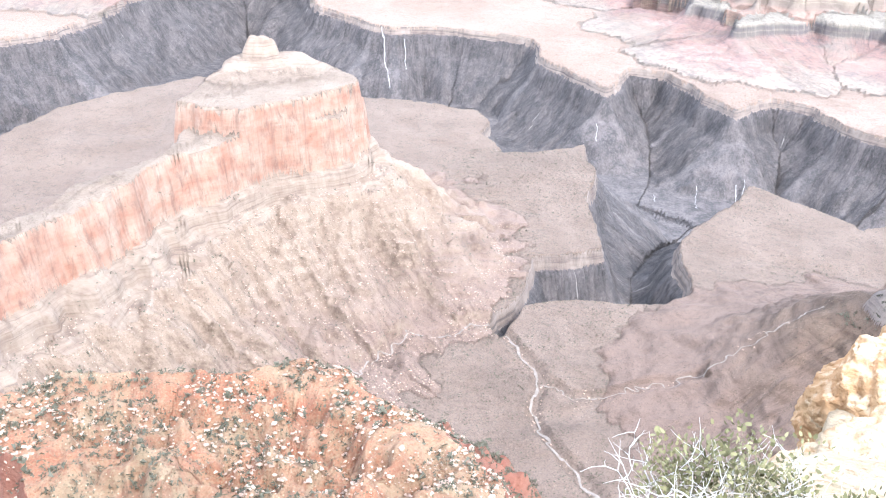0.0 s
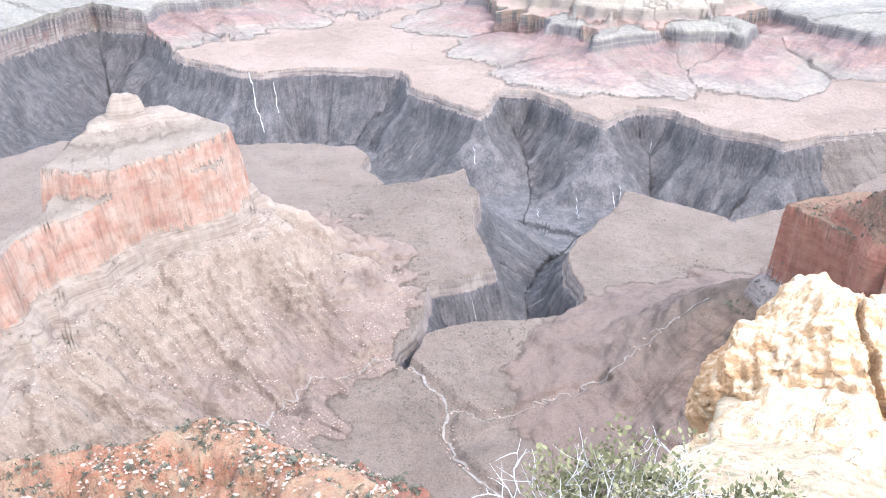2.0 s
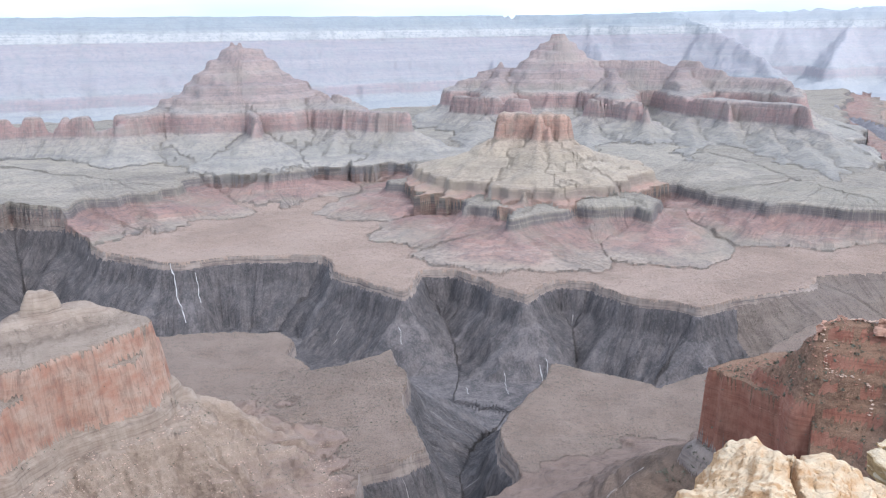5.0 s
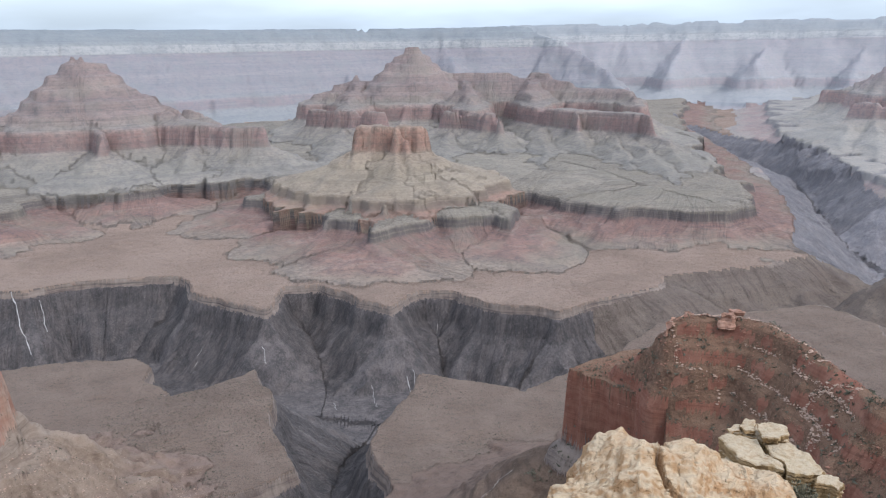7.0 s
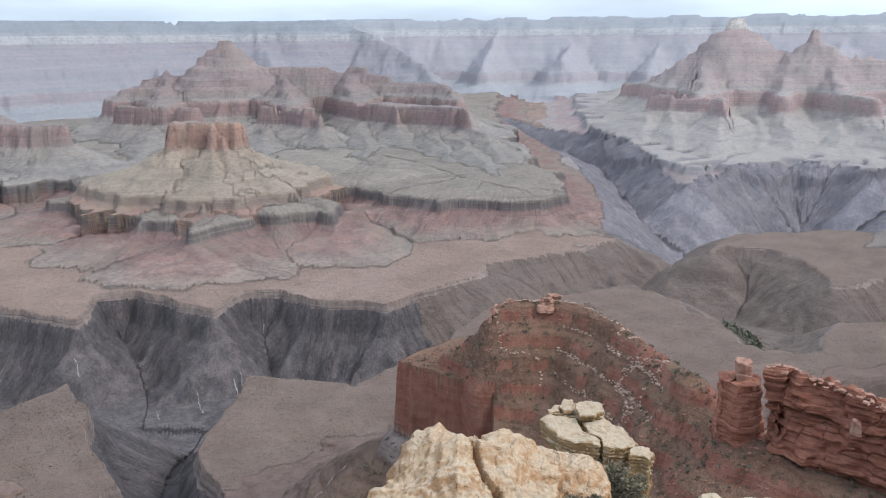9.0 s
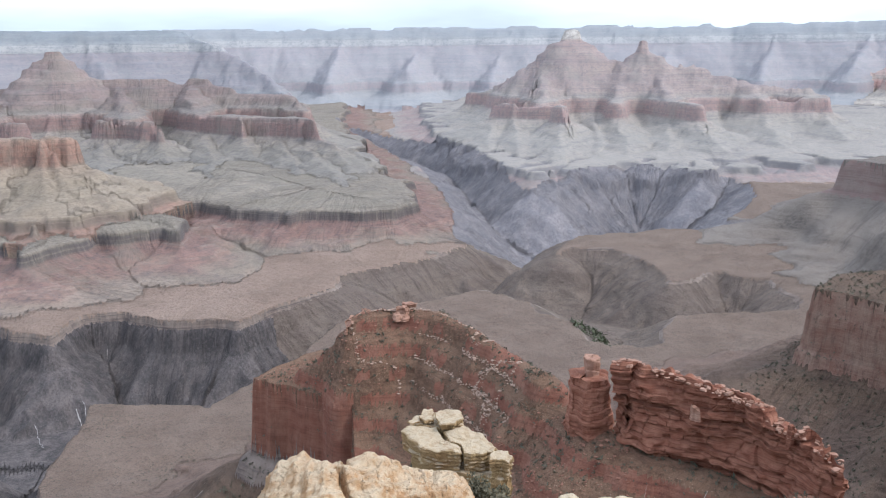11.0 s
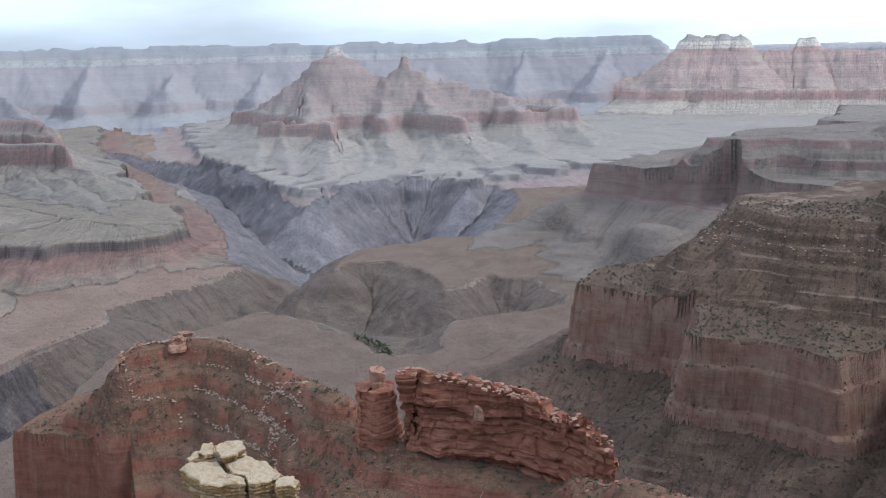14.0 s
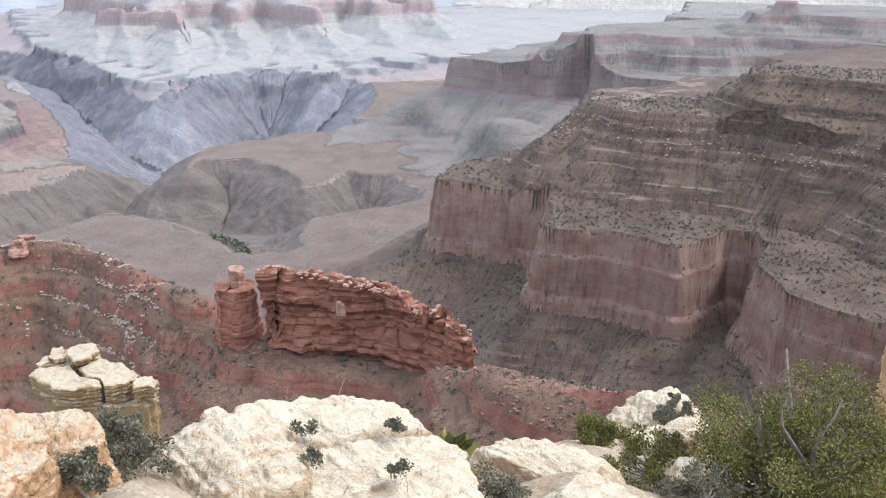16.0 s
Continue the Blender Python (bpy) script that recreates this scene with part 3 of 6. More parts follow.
def bench(outline, top, shift=0.0, cut=22.0, wave=80.0, skin="n"):
    """A flat of (bearing, range) points at one height: the beds fall away outside it."""
    SPURS.append((len(FORMS), B(*outline), [top], 0.0, shift, cut, wave, True, skin))


form("north_bench", "brown cliff band above red shale slopes", "cliff")
bench([(-48, 1500), (-26, 1330), (-18, 1250), (-12, 1270), (-7.5, 1420), (-4, 1440), (-2.2, 1480), (-0.8, 1600), (1.4, 1602), (3.6, 1573), (5.9, 1575), (6.9, 1640), (7.4, 1780), (9, 1820), (10.4, 1700), (12.8, 1640),
       (13.6, 1520), (11.4, 1424), (13.6, 1366), (16.0, 1368), (16.5, 1225), (19.2, 1180), (19.75, 1122), (21.6, 1150), (23.8, 1197), (27.5, 1212), (28.75, 1182), (28.6, 1290), (26.9, 1392), (28.1, 1430), (30.6, 1409),
       (32.5, 1330), (35.3, 1300), (37.6, 1281), (40.2, 1272), (42.5, 1280), (45.0, 1330), (44.2, 1444), (43.0, 1600), (41.3, 1900), (40.2, 2300), (39.6, 2900), (40, 3900), (-48, 3900)], -238, cut=36, wave=75)

form("butte", "tan pyramid butte with a small flat cliff cap")
spur((19.8, 1432, -126), (22.2, 1424, -127), wide=11, shift=22, cut=8, wave=30, skin="p")
spur((21.9, 1405, -146), (22.4, 1330, -184), (23.3, 1260, -212), wide=2, shift=22, cut=12, wave=34, skin="p")
spur((21.5, 1400, -150), (21.1, 1290, -196), (20.3, 1190, -231), wide=2, shift=22, cut=12, wave=34, skin="p")
spur((19.9, 1425, -140), (17.4, 1420, -196), (15.4, 1425, -226), wide=2, shift=22, cut=14, wave=40, skin="p")
spur((22.3, 1420, -140), (24.8, 1440, -196), (26.8, 1450, -226), wide=2, shift=22, cut=14, wave=40, skin="p")

form("butte", "hazy red stepped temple butte with a small crown")
spur((-5, 1840, -150), (-1.5, 1960, -142), (2, 1960, -100), (6, 1930, -135), (9.5, 1830, -148), (12.8, 1750, -150), wide=12, skin="f")
spur((2.4, 1950, -120), (2.8, 1800, -149), (2.9, 1710, -151), wide=5, skin="f", cut=14)
spur((2.9, 1700, -196), (2.6, 1620, -230), wide=3, skin="f", cut=14)
spur((9.0, 1830, -150), (8.0, 1730, -196), (7.0, 1650, -230), wide=3, skin="f", cut=14)
spur((-0.3, 1990, -77), (1.7, 1990, -50), (2.0, 1990, -18), (2.6, 1990, -18), (3.0, 1990, -50), (5.9, 2000, -113), (9.6, 1900, -137), wide=4, skin="f", cut=14)
spur((-13, 1950, -175), (-9, 1930, -160), (-5, 1840, -150), wide=10, skin="f")
spur((-24, 2100, -150), (-18, 2150, -120), (-13, 2050, -150), wide=14, skin="f")

for rib in (((5.5, 1880, -189), (4.6, 1640, -232)), ((11.5, 1770, -189), (10.6, 1690, -228)), ((-2.5, 1940, -189), (-1.6, 1680, -230)), ((0.4, 1950, -189), (0.8, 1680, -232))):
    spur(*rib, wide=3, skin="f", cut=14)

form("butte", "large hazy red temple butte with long shoulders")
spur((16.4, 2420, -121), (19.4, 2450, -86), (21.8, 2450, -72), (22.3, 2450, -6), (22.9, 2450, -6), (23.5, 2450, -72), (26.7, 2450, -84), (30.4, 2430, -85), (33.6, 2350, -104), (36, 2280, -114), (37.2, 2140, -150), wide=6, skin="f", cut=13, wave=85)
spur((30.4, 2400, -95), (30.6, 2120, -149), (33, 2010, -149), (35.5, 1950, -149), (37.2, 1900, -150), wide=16, skin="f", cut=20, wave=85)
spur((37.2, 1900, -150), (38.6, 1800, -190), (40.5, 1640, -226), wide=3, skin="f", cut=14)
spur((24.4, 2050, -150), (26.5, 2000, -149), (28.0, 1930, -150), wide=8, skin="f", cut=16)
spur((26.2, 2420, -95), (26.3, 2020, -149), wide=8, skin="f")
spur((28.0, 1930, -165), (28.4, 1840, -205), (28.6, 1750, -234), wide=3, skin="f", cut=12)
spur((15.9, 2200, -150), (18, 2120, -149), (20.4, 2060, -150), wide=8, skin="f", cut=16)
spur((19, 2450, -92), (18.4, 2150, -148), wide=8, skin="f")
spur((33, 2000, -165), (33.6, 1850, -214), (34.2, 1720, -234), wide=3, skin="f", cut=12)

for rib in (((18, 2110, -189), (16.8, 1760, -226)), ((20.4, 2050, -189), (21, 1700, -222)), ((25, 2030, -189), (24.6, 1680, -224)), ((31, 2080, -189), (31.2, 1600, -230)), ((35.5, 1940, -189), (37, 1560, -231)), ((36.6, 1910, -189), (39.8, 1480, -231))):
    spur(*rib, wide=3, skin="f", cut=14)

form("butte", "hazy temple butte with a pointed spire and a domed neighbour")
bench([(44.6, 3200), (45.4, 2500), (46.0, 2250), (47.1, 1960), (48.8, 1800), (50.8, 1720), (52.3, 1620), (53.7, 1560), (56, 1640), (58.3, 1730), (60.5, 1730), (62.8, 1720), (66.6, 1790), (70, 1900), (76, 2000), (86, 2500), (100, 2700), (100, 4200), (44.6, 4200)], -256, skin="e")
spur((52.7, 2750, -25), (53.8, 2750, 8), (54.3, 2750, 32), (54.6, 2750, 32), (55.1, 2750, 8), (56, 2750, -42), (58.5, 2720, -56), (61.9, 2700, -64), (65, 2700, -105), (69.5, 2680, -146), wide=5, skin="e", cut=13, wave=85)
spur((58.85, 2700, 8), (59.1, 2700, 8), wide=3, shift=-36, skin="e", cut=4)
spur((49.5, 2350, -150), (52.5, 2310, -149), (53.6, 2300, -149), wide=8, skin="e", cut=16)
spur((52.8, 2720, -60), (52.6, 2320, -148), wide=8, skin="e")
spur((53.7, 2290, -150), (53.9, 2170, -152), wide=6, skin="e", cut=12)
spur((53.9, 2150, -188), (53.7, 1950, -216), (53.6, 1700, -250), wide=3, skin="e", cut=14)
spur((57.8, 2700, -70), (57.6, 2450, -140), (57.4, 2320, -151), wide=8, skin="e", cut=16)
spur((60, 2700, -62), (60.6, 2400, -148), (62.4, 2270, -150), wide=8, skin="e", cut=18)
spur((65, 2680, -106), (66.2, 2560, -149), (69.6, 2640, -150), wide=10, skin="e", cut=18)
spur((48, 2900, -170), (50.5, 2850, -110), (52.7, 2750, -40), wide=6, skin="e", cut=13, wave=85)

for rib in (((49.5, 2350, -189), (48.9, 2000, -242)), ((51, 2320, -189), (51.2, 1850, -244)), ((56, 2420, -189), (56.6, 1850, -244)), ((57.4, 2310, -189), (58.8, 1830, -248)), ((60.6, 2380, -189), (61, 1850, -246)),
            ((62.4, 2260, -189), (65, 1900, -244)), ((66.2, 2540, -189), (68, 2000, -246)), ((69.6, 2640, -189), (72, 2150, -248))):
    spur(*rib, wide=3, skin="e", cut=16)

form("butte", "sunlit pale flat-topped temple far off")
spur((75.1, 3800, -148), (76.2, 3980, -40), (76.8, 4000, 74), (79.7, 4000, 73), (80.6, 3980, 0), (83.0, 4060, 8), (83.3, 4080, 52), (83.8, 4080, 54), (84.4, 4060, 8), (90, 4050, -30), (97, 4050, -60), wide=10, skin="s", cut=20)
spur((75.2, 3780, -150), (78, 3720, -148), (84.8, 3720, -149), (92, 3800, -150), wide=14, skin="s", cut=26)
spur((71, 4050, -150), (73.5, 4100, -100), (76, 4100, -40), wide=10, skin="s", cut=26)

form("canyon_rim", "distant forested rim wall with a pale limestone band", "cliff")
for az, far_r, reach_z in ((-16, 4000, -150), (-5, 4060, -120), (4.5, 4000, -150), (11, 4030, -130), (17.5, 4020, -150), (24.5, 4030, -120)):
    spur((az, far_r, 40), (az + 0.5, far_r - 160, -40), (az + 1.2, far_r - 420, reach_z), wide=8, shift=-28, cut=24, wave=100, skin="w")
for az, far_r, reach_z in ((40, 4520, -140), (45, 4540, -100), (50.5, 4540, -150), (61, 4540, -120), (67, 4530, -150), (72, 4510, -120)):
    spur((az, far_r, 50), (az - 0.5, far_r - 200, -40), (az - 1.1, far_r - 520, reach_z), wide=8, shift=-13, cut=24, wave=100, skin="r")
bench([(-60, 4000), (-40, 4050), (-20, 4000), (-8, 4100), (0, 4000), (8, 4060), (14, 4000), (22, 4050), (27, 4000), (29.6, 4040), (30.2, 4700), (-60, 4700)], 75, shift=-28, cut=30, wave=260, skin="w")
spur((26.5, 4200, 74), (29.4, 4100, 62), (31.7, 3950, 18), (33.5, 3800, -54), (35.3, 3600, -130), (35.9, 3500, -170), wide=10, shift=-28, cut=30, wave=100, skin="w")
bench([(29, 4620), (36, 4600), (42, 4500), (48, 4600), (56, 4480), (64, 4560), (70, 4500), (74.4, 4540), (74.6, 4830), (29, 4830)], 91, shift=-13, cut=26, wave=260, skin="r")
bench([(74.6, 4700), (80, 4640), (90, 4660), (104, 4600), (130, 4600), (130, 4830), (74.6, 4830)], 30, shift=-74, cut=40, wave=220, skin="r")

# red spur low on the west side
form("red_spur", "red earth spur dotted with scrub and pale stones", "slope")
SPUR = [(-43.9, 69.1), (-40.3, 69.8), (-37.2, 74.7), (-30.4, 75.7), (-24.2, 77.1), (-19.4, 74.4), (-12.7, 77.4), (-7.6, 76.2), (0.7, 72.2), (6.5, 66.1), (8.4, 62.2), (8.1, 57.0), (7.6, 51.5), (6.8, 46.9), (4.2, 29.1), (5.2, 38.6), (-4.7, 47.2), (-15.0, 47.8), (-25.0, 43.3)]
tier(SPUR, -57, "red_soil", [(4, -64, "supai_cliff"), (9, -74, "supai_cliff"), (60, -140, "talus"), (160, -262, "talus")], 1.8, 12, 2.5, rough=2.6)

# the rim under the lookout
form("rim_cliff", "pale limestone rim with broken ledges", "cliff")
RIM = [(-400, -200), (-160, -40), (-60, -14), (-12, -2), (-1, 0.4), (3, 2.0), (6, 2.5), (8, 0), (8, -4), (14, -30), (40, -80), (120, -160), (300, -400), (200, -900), (-400, -900)]
tier(RIM, -2.3, "rim_rock", [(1.5, -9, "rim_rock"), (4, -11, "rim_rock"), (7, -28, "rim_rock"), (12, -33, "supai"), (15, -46, "supai_cliff"), (60, -96, "supai"), (68, -120, "supai_cliff"), (150, -195, "dark_talus"), (260, -262, "dark_talus")], 1.0, 6, 0)


BANDS = ((46, "top"), (14.5, "crown"), (-149, "red_bed"), (-187, "cliff"), (-237, "talus"), (-250.5, "tapeats"), (-9999, "shale"))


def north_side(x, y, z, code, fx, fy):
    """Lay the bedded buttes, benches and far walls of the north side over the ground."""
    far = np.flatnonzero((np.hypot(x, y) > 900) & (y > -1500))
    if not len(far):
        return
    px, py = x[far], y[far]
    wx, wy = px + fbm(px, py, 90, 3) * 9, py + fbm(px + 500, py, 90, 3) * 9
    zf, cf, fxf, fyf = z[far], code[far], fx[far], fy[far]
    for k, pts, zs, wide, shift, cut, wave, closed, skin in SPURS:
        reach = 420.0
        xs, ys = [p[0] for p in pts], [p[1] for p in pts]
        m = np.flatnonzero((px > min(xs) - reach) & (px < max(xs) + reach) & (py > min(ys) - reach) & (py < max(ys) + reach))
        if not len(m):
            continue
        ax_, ay_ = wx[m], wy[m]
        if closed:
            d, qx, qy = outline_near(ax_, ay_, pts)
            zc = np.full(d.shape, float(zs[0]))
        else:
            d = np.full(ax_.shape, 1e9)
            qx, qy, zc = np.zeros(d.shape), np.zeros(d.shape), np.zeros(d.shape)
            for (a, b), za, zb in zip(zip(pts, pts[1:]), zs, zs[1:]):
                dx, dy = b[0] - a[0], b[1] - a[1]
                u = np.clip(((ax_ - a[0]) * dx + (ay_ - a[1]) * dy) / (dx * dx + dy * dy), 0, 1)
                cx, cy = a[0] + u * dx, a[1] + u * dy
                # a higher crest counts as nearer, so that its skirts run on past a low one
                dist = np.hypot(ax_ - cx, ay_ - cy) + np.interp(-(za + (zb - za) * u), -BED_Z - shift, BED_RUN)
                near = dist < d
                d = np.where(near, dist, d)
                qx, qy, zc = np.where(near, cx, qx), np.where(near, cy, qy), np.where(near, za + (zb - za) * u, zc)
            d = np.hypot(ax_ - qx, ay_ - qy) - wide
        sx, sy = qx + (ax_ - qx) * 0.72, qy + (ay_ - qy) * 0.72
        out = np.clip(d, 0, None)
        hold = np.clip(1 + d / 45, 0, 1)
        d = d + (ridged(sx, sy, wave, 3) - 0.58) * cut * np.clip(out / 22 + (0.8 if closed else 0.15), 0, 1.7) * hold + (ridged(sx + 40 + ax_ * 0.3, sy + ay_ * 0.3, wave * 0.5, 2) - 0.58) * cut * 0.3 * np.clip(out / 15, 0, 1.2) + fbm(ax_, ay_, 34, 4, 0.6) * 5 * hold
        inside = (np.clip(d, -15, 0) * 0.7 + np.clip(d, -330, 0) * (0.04 if skin == "e" else 0.12)) if closed and zs[0] < -200 else np.clip(d, -150, 0) * 0.05
        run = np.interp(-zc, -BED_Z - shift, BED_RUN) + np.clip(d, 0, None) + inside
        # thin ledges at places in the long slopes
        run = run + np.clip(fbm(sx * 1.7 + 90, sy * 1.7, wave, 2), -0.6, 0.6) * 9
        h = np.interp(run, BED_RUN, BED_Z) + shift
        bed = h / 6.5
        u = bed - np.floor(bed)
        h = h + (np.where(u < 0.72, -0.4 * u, -0.288 + (u - 0.72) * 1.0286)) * 6.5 * np.clip(fbm(sx + 300, sy, wave * 1.5, 2) * 1.5 + 0.3, 0, 0.9) * np.clip(out / 12, 0, 1) * (h > -236 + shift)
        h = h - fbm(sx * 1.3 + 70, sy * 1.3 + 30, wave * 0.45, 4, 0.6) * 7 * np.clip(out / 30, 0, 1) * np.clip((h - shift + 278) / 14, 0.15, 1) + fbm(ax_, ay_, 40, 4, 0.6) * 1.6
        if not closed and skin in "npfe":
            h = np.where(h < (-257 if skin == "e" else -236.5), -9999.0, h)
        win = h > zf[m]
        w = m[win]
        hb = h[win] - shift
        c = np.zeros(len(w), int)
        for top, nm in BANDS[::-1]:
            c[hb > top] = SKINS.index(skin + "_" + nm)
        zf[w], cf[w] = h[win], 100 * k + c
        fxf[w], fyf[w] = qx[win] + (ax_[win] - qx[win]) * 0.1, qy[win] + (ay_[win] - qy[win]) * 0.1
    z[far], code[far], fx[far], fy[far] = zf, cf, fxf, fyf


def land(x, y):
    """Height, and which surface lies there."""
    return terrain_at(x, y)[:2]


def terrain_at(x, y):
    """Height, surface (100 * form + index into the surfaces; form 0 is the open ground), and a plan place that hardly changes down the slope."""
    fx, fy = x.copy(), y.copy()
    north = line_dist(x, y, GORGE_NORTH, False)
    south = line_dist(x, y, GORGE_SOUTH + GORGE_EAST, False)
    base = -275.0 + 25.0 * np.clip((north - south) / 160 + 0.5, 0, 1)
    calm = np.clip(np.minimum(north, south) / 70, 0.12, 1)
    roll = (fbm(x, y, 150, 5) * 5.0 - (ridged(x, y, 70, 4) - 0.5) * np.where(north < south, 2.0, 7.0)) * calm + fbm(x, y, 14, 4, 0.6) * 0.8
    z = base + roll
    code = np.where(north < south, 1, 0)
    north_side(x, y, z, code, fx, fy)
    for k, f in enumerate(FORMS):
        for outline, top, skin, falls, fret, wave, gully, tilt, rough in f["tiers"]:
            reach = falls[-1][0] + 60
            xs, ys = [p[0] for p in outline], [p[1] for p in outline]
            near = (x > min(xs) - reach) & (x < max(xs) + reach) & (y > min(ys) - reach) & (y < max(ys) + reach)
            if not near.any():
                continue
            px, py = x[near], y[near]
            d, qx, qy = outline_near(px, py, outline)
            # ribs and gullies run straight down from the outline
            sx, sy = qx + (px - qx) * 0.18, qy + (py - qy) * 0.18
            octs = 4 if wave < 48 else 2
            d = d + (fbm(px, py, wave, octs, 0.5) * 1.5 + (ridged(px + 90, py - 40, wave * 1.3, octs - 1) - 0.62) * 1.6) * fret * (1 + np.clip(d / 120, 0, 1.2))
            if gully:
                d = d + (ridged(sx, sy, wave * 1.1, 4) - 0.6) * gully * np.clip((d - 6) / 25, 0, 1.9) + (ridged(sx + 20, sy, wave * 0.42, 3) - 0.6) * gully * 0.34 * np.clip((d - 8) / 12, 0, 1) + (ridged(px + 50, py, wave * 0.6, 3) - 0.6) * gully * 0.4 * np.clip((d - 10) / 20, 0, 1)
            dd, zz = [0.0] + [q[0] for q in falls], [top] + [q[1] for q in falls]
            h = np.interp(d, dd, zz)
            last = (zz[-1] - zz[-2]) / (dd[-1] - dd[-2])
            h = np.where(d > dd[-1], zz[-1] + (d - dd[-1]) * min(last, -0.15), h)
            if zz[-1] > -241:
                h = np.where((d > dd[-1]) | (z[near] < zz[-1] - 8), -9999.0, h)
            h = h + (fbm(px, py, wave * 0.5, 5, 0.65) * rough * 1.4 - (ridged(px, py, wave * 0.8, 4) - 0.55) * rough * 1.6) * np.clip(np.abs(d) / 8, 0.15, 1)
            if gully >= 50:
                # long spurs with washes between them
                h = h - (ridged(sx + 70, sy + 30, wave * 0.62, 3) - 0.55) * 30 * np.clip((d - 8) / 50, 0, 1) * np.clip((dd[-1] * 1.1 - d) / 80, 0, 1)
            # harder beds come out of the slopes as low ledges, here and there
            out = np.clip((d - 8) / 10, 0, 1) * np.clip(fbm(px + 300, py, wave * 1.5, 3) * 1.6 + 0.5, 0, 1)
            thick = 5.0 + np.clip(np.hypot(px, py) - 400, 0, 2400) * 0.007
            bed = h / thick
            u = bed - np.floor(bed)
            h = h + np.where(u < 0.7, -0.55 * u, -0.385 + (u - 0.7) * 1.2833) * thick * out * 0.9
            if tilt != (0, 0):
                cx, cy = sum(xs) / len(xs), sum(ys) / len(ys)
                h = h + (px - cx) * tilt[0] + (py - cy) * tilt[1]
            seg = np.searchsorted(np.array(dd), d, side="left")
            skins = [skin] + [q[2] for q in falls] + [falls[-1][2]]
            idx = np.array([SKINS.index(s) for s in skins])[np.clip(seg, 0, len(skins) - 1)]
            win = h > z[near]
            zn, cn = z[near], code[near]
            zn[win] = h[win]
            cn[win] = 100 * (k + 1) + idx[win]
            z[near], code[near] = zn, cn
            f1, f2 = fx[near], fy[near]
            f1[win], f2[win] = (qx + (px - qx) * 0.1)[win], (qy + (py - qy) * 0.1)[win]
            fx[near], fy[near] = f1, f2
        if f["label"].startswith("dark red sandstone"):
            near = (x > 20) & (x < 420) & (y > -220) & (y < 420)
            px, py = x[near], y[near]
            best, zr = np.full(px.shape, 1e9), np.zeros(px.shape)
            for (a, b), za, zb in zip(zip(RIDGE, RIDGE[1:]), RIDGE_Z, RIDGE_Z[1:]):
                dx, dy = b[0] - a[0], b[1] - a[1]
                u = np.clip(((px - a[0]) * dx + (py - a[1]) * dy) / (dx * dx + dy * dy), 0, 1)
                dist = np.hypot(px - a[0] - u * dx, py - a[1] - u * dy)
                better = dist < best
                best, zr = np.where(better, dist, best), np.where(better, za + (zb - za) * u, zr)
            best = np.maximum(best + fbm(px, py, 18, 4) * 2.5 + (ridged(px, py, 30, 3) - 0.6) * np.clip(best / 12, 0, 1) * 6, 0)
            steep = np.clip((py - 160) / 50, 0, 1)
            raw = zr - np.interp(best, [0, 4, 60, 160, 300], [0, 1.5, 43, 108, 190]) * (1 - steep) - np.interp(best, [0, 3, 25, 70, 160, 300], [0, 1.5, 34, 72, 130, 200]) * steep
            # hard beds stand as steps
            bed = raw / 9.0 + fbm(px, py, 40, 2) * 0.12
            low = np.floor(bed)
            u = bed - low
            h = (low + np.where(u < 0.72, u * 0.62, 0.4464 + (u - 0.72) * 1.977)) * 9.0 + fbm(px, py, 5, 4, 0.6) * 0.5
            blunt = np.clip((px / np.maximum(py, 1) - 0.8) / 0.05, 0, 1) * (py > 150)
            h = np.where((raw < -146) & (blunt < 0.5), np.interp(raw, [-300, -186, -158, -154, -149, -146], [-330, -240, -197, -190, -152, -147]) + fbm(px, py, 7, 3) * 0.6, h)
            skin_i = np.where(u < 0.74, SKINS.index("supai"), SKINS.index("supai_cliff"))
            talus_side = blunt >= 0.5
            skin_i = np.where((raw < -146) & ~talus_side, SKINS.index("supai_cliff"), skin_i)
            skin_i = np.where((raw < -154) & ~talus_side, SKINS.index("tapeats"), skin_i)
            skin_i = np.where((raw < -159) & (~talus_side | (raw < -190)), SKINS.index("dark_talus"), skin_i)
            zn, cn = z[near], code[near]
            win = h > zn
            zn[win], cn[win] = h[win], 100 * (k + 1) + skin_i[win]
            z[near], code[near] = zn, cn
    creek = np.minimum.reduce([line_dist(x, y, c, False) for c in CREEKS]) + fbm(x, y, 10, 3) * 1.2
    z -= np.clip(5.0 - creek, 0, 3.2) * (z < -235)
    g, qx, qy = outline_near(x, y, GORGE_SOUTH + GORGE_EAST + GORGE_NORTH)
    far = np.hypot(x, y)
    depth = -g + fbm(x, y, 40, 5, 0.6) * np.clip(far / 130, 2, 7)
    # buttresses and chutes run down from the edge
    wx, wy = x + fbm(x, y, 55, 3) * 8, y + fbm(x + 200, y, 55, 3) * 8
    sx, sy = qx + (wx - qx) * 0.35, qy + (wy - qy) * 0.35
    fins = ridged(sx, sy, 46, 4) * 0.6 + ridged(wx + 33, wy, 30, 4) * 0.4
    away = np.maximum(np.clip((far - 1000) / 350, 0, 1) * np.clip(x / 200 - 1, 0, 1), np.clip((x - 530) / 80, 0, 1))
    cut = np.interp(depth, [0, 2, 6, 14, 96, 160], [0, 8, 13, 32, 110, 118]) * (1 - away) + np.interp(depth, [0, 4, 30, 130, 220], [0, 4, 17, 84, 112]) * away
    cut = np.where(depth > 7, cut + (0.55 - fins) * np.clip(depth - 5, 0, 45) * (1.0 - 0.35 * away), cut)
    edge = np.where(away > 0.5, z, np.minimum(z, base + roll + 14))
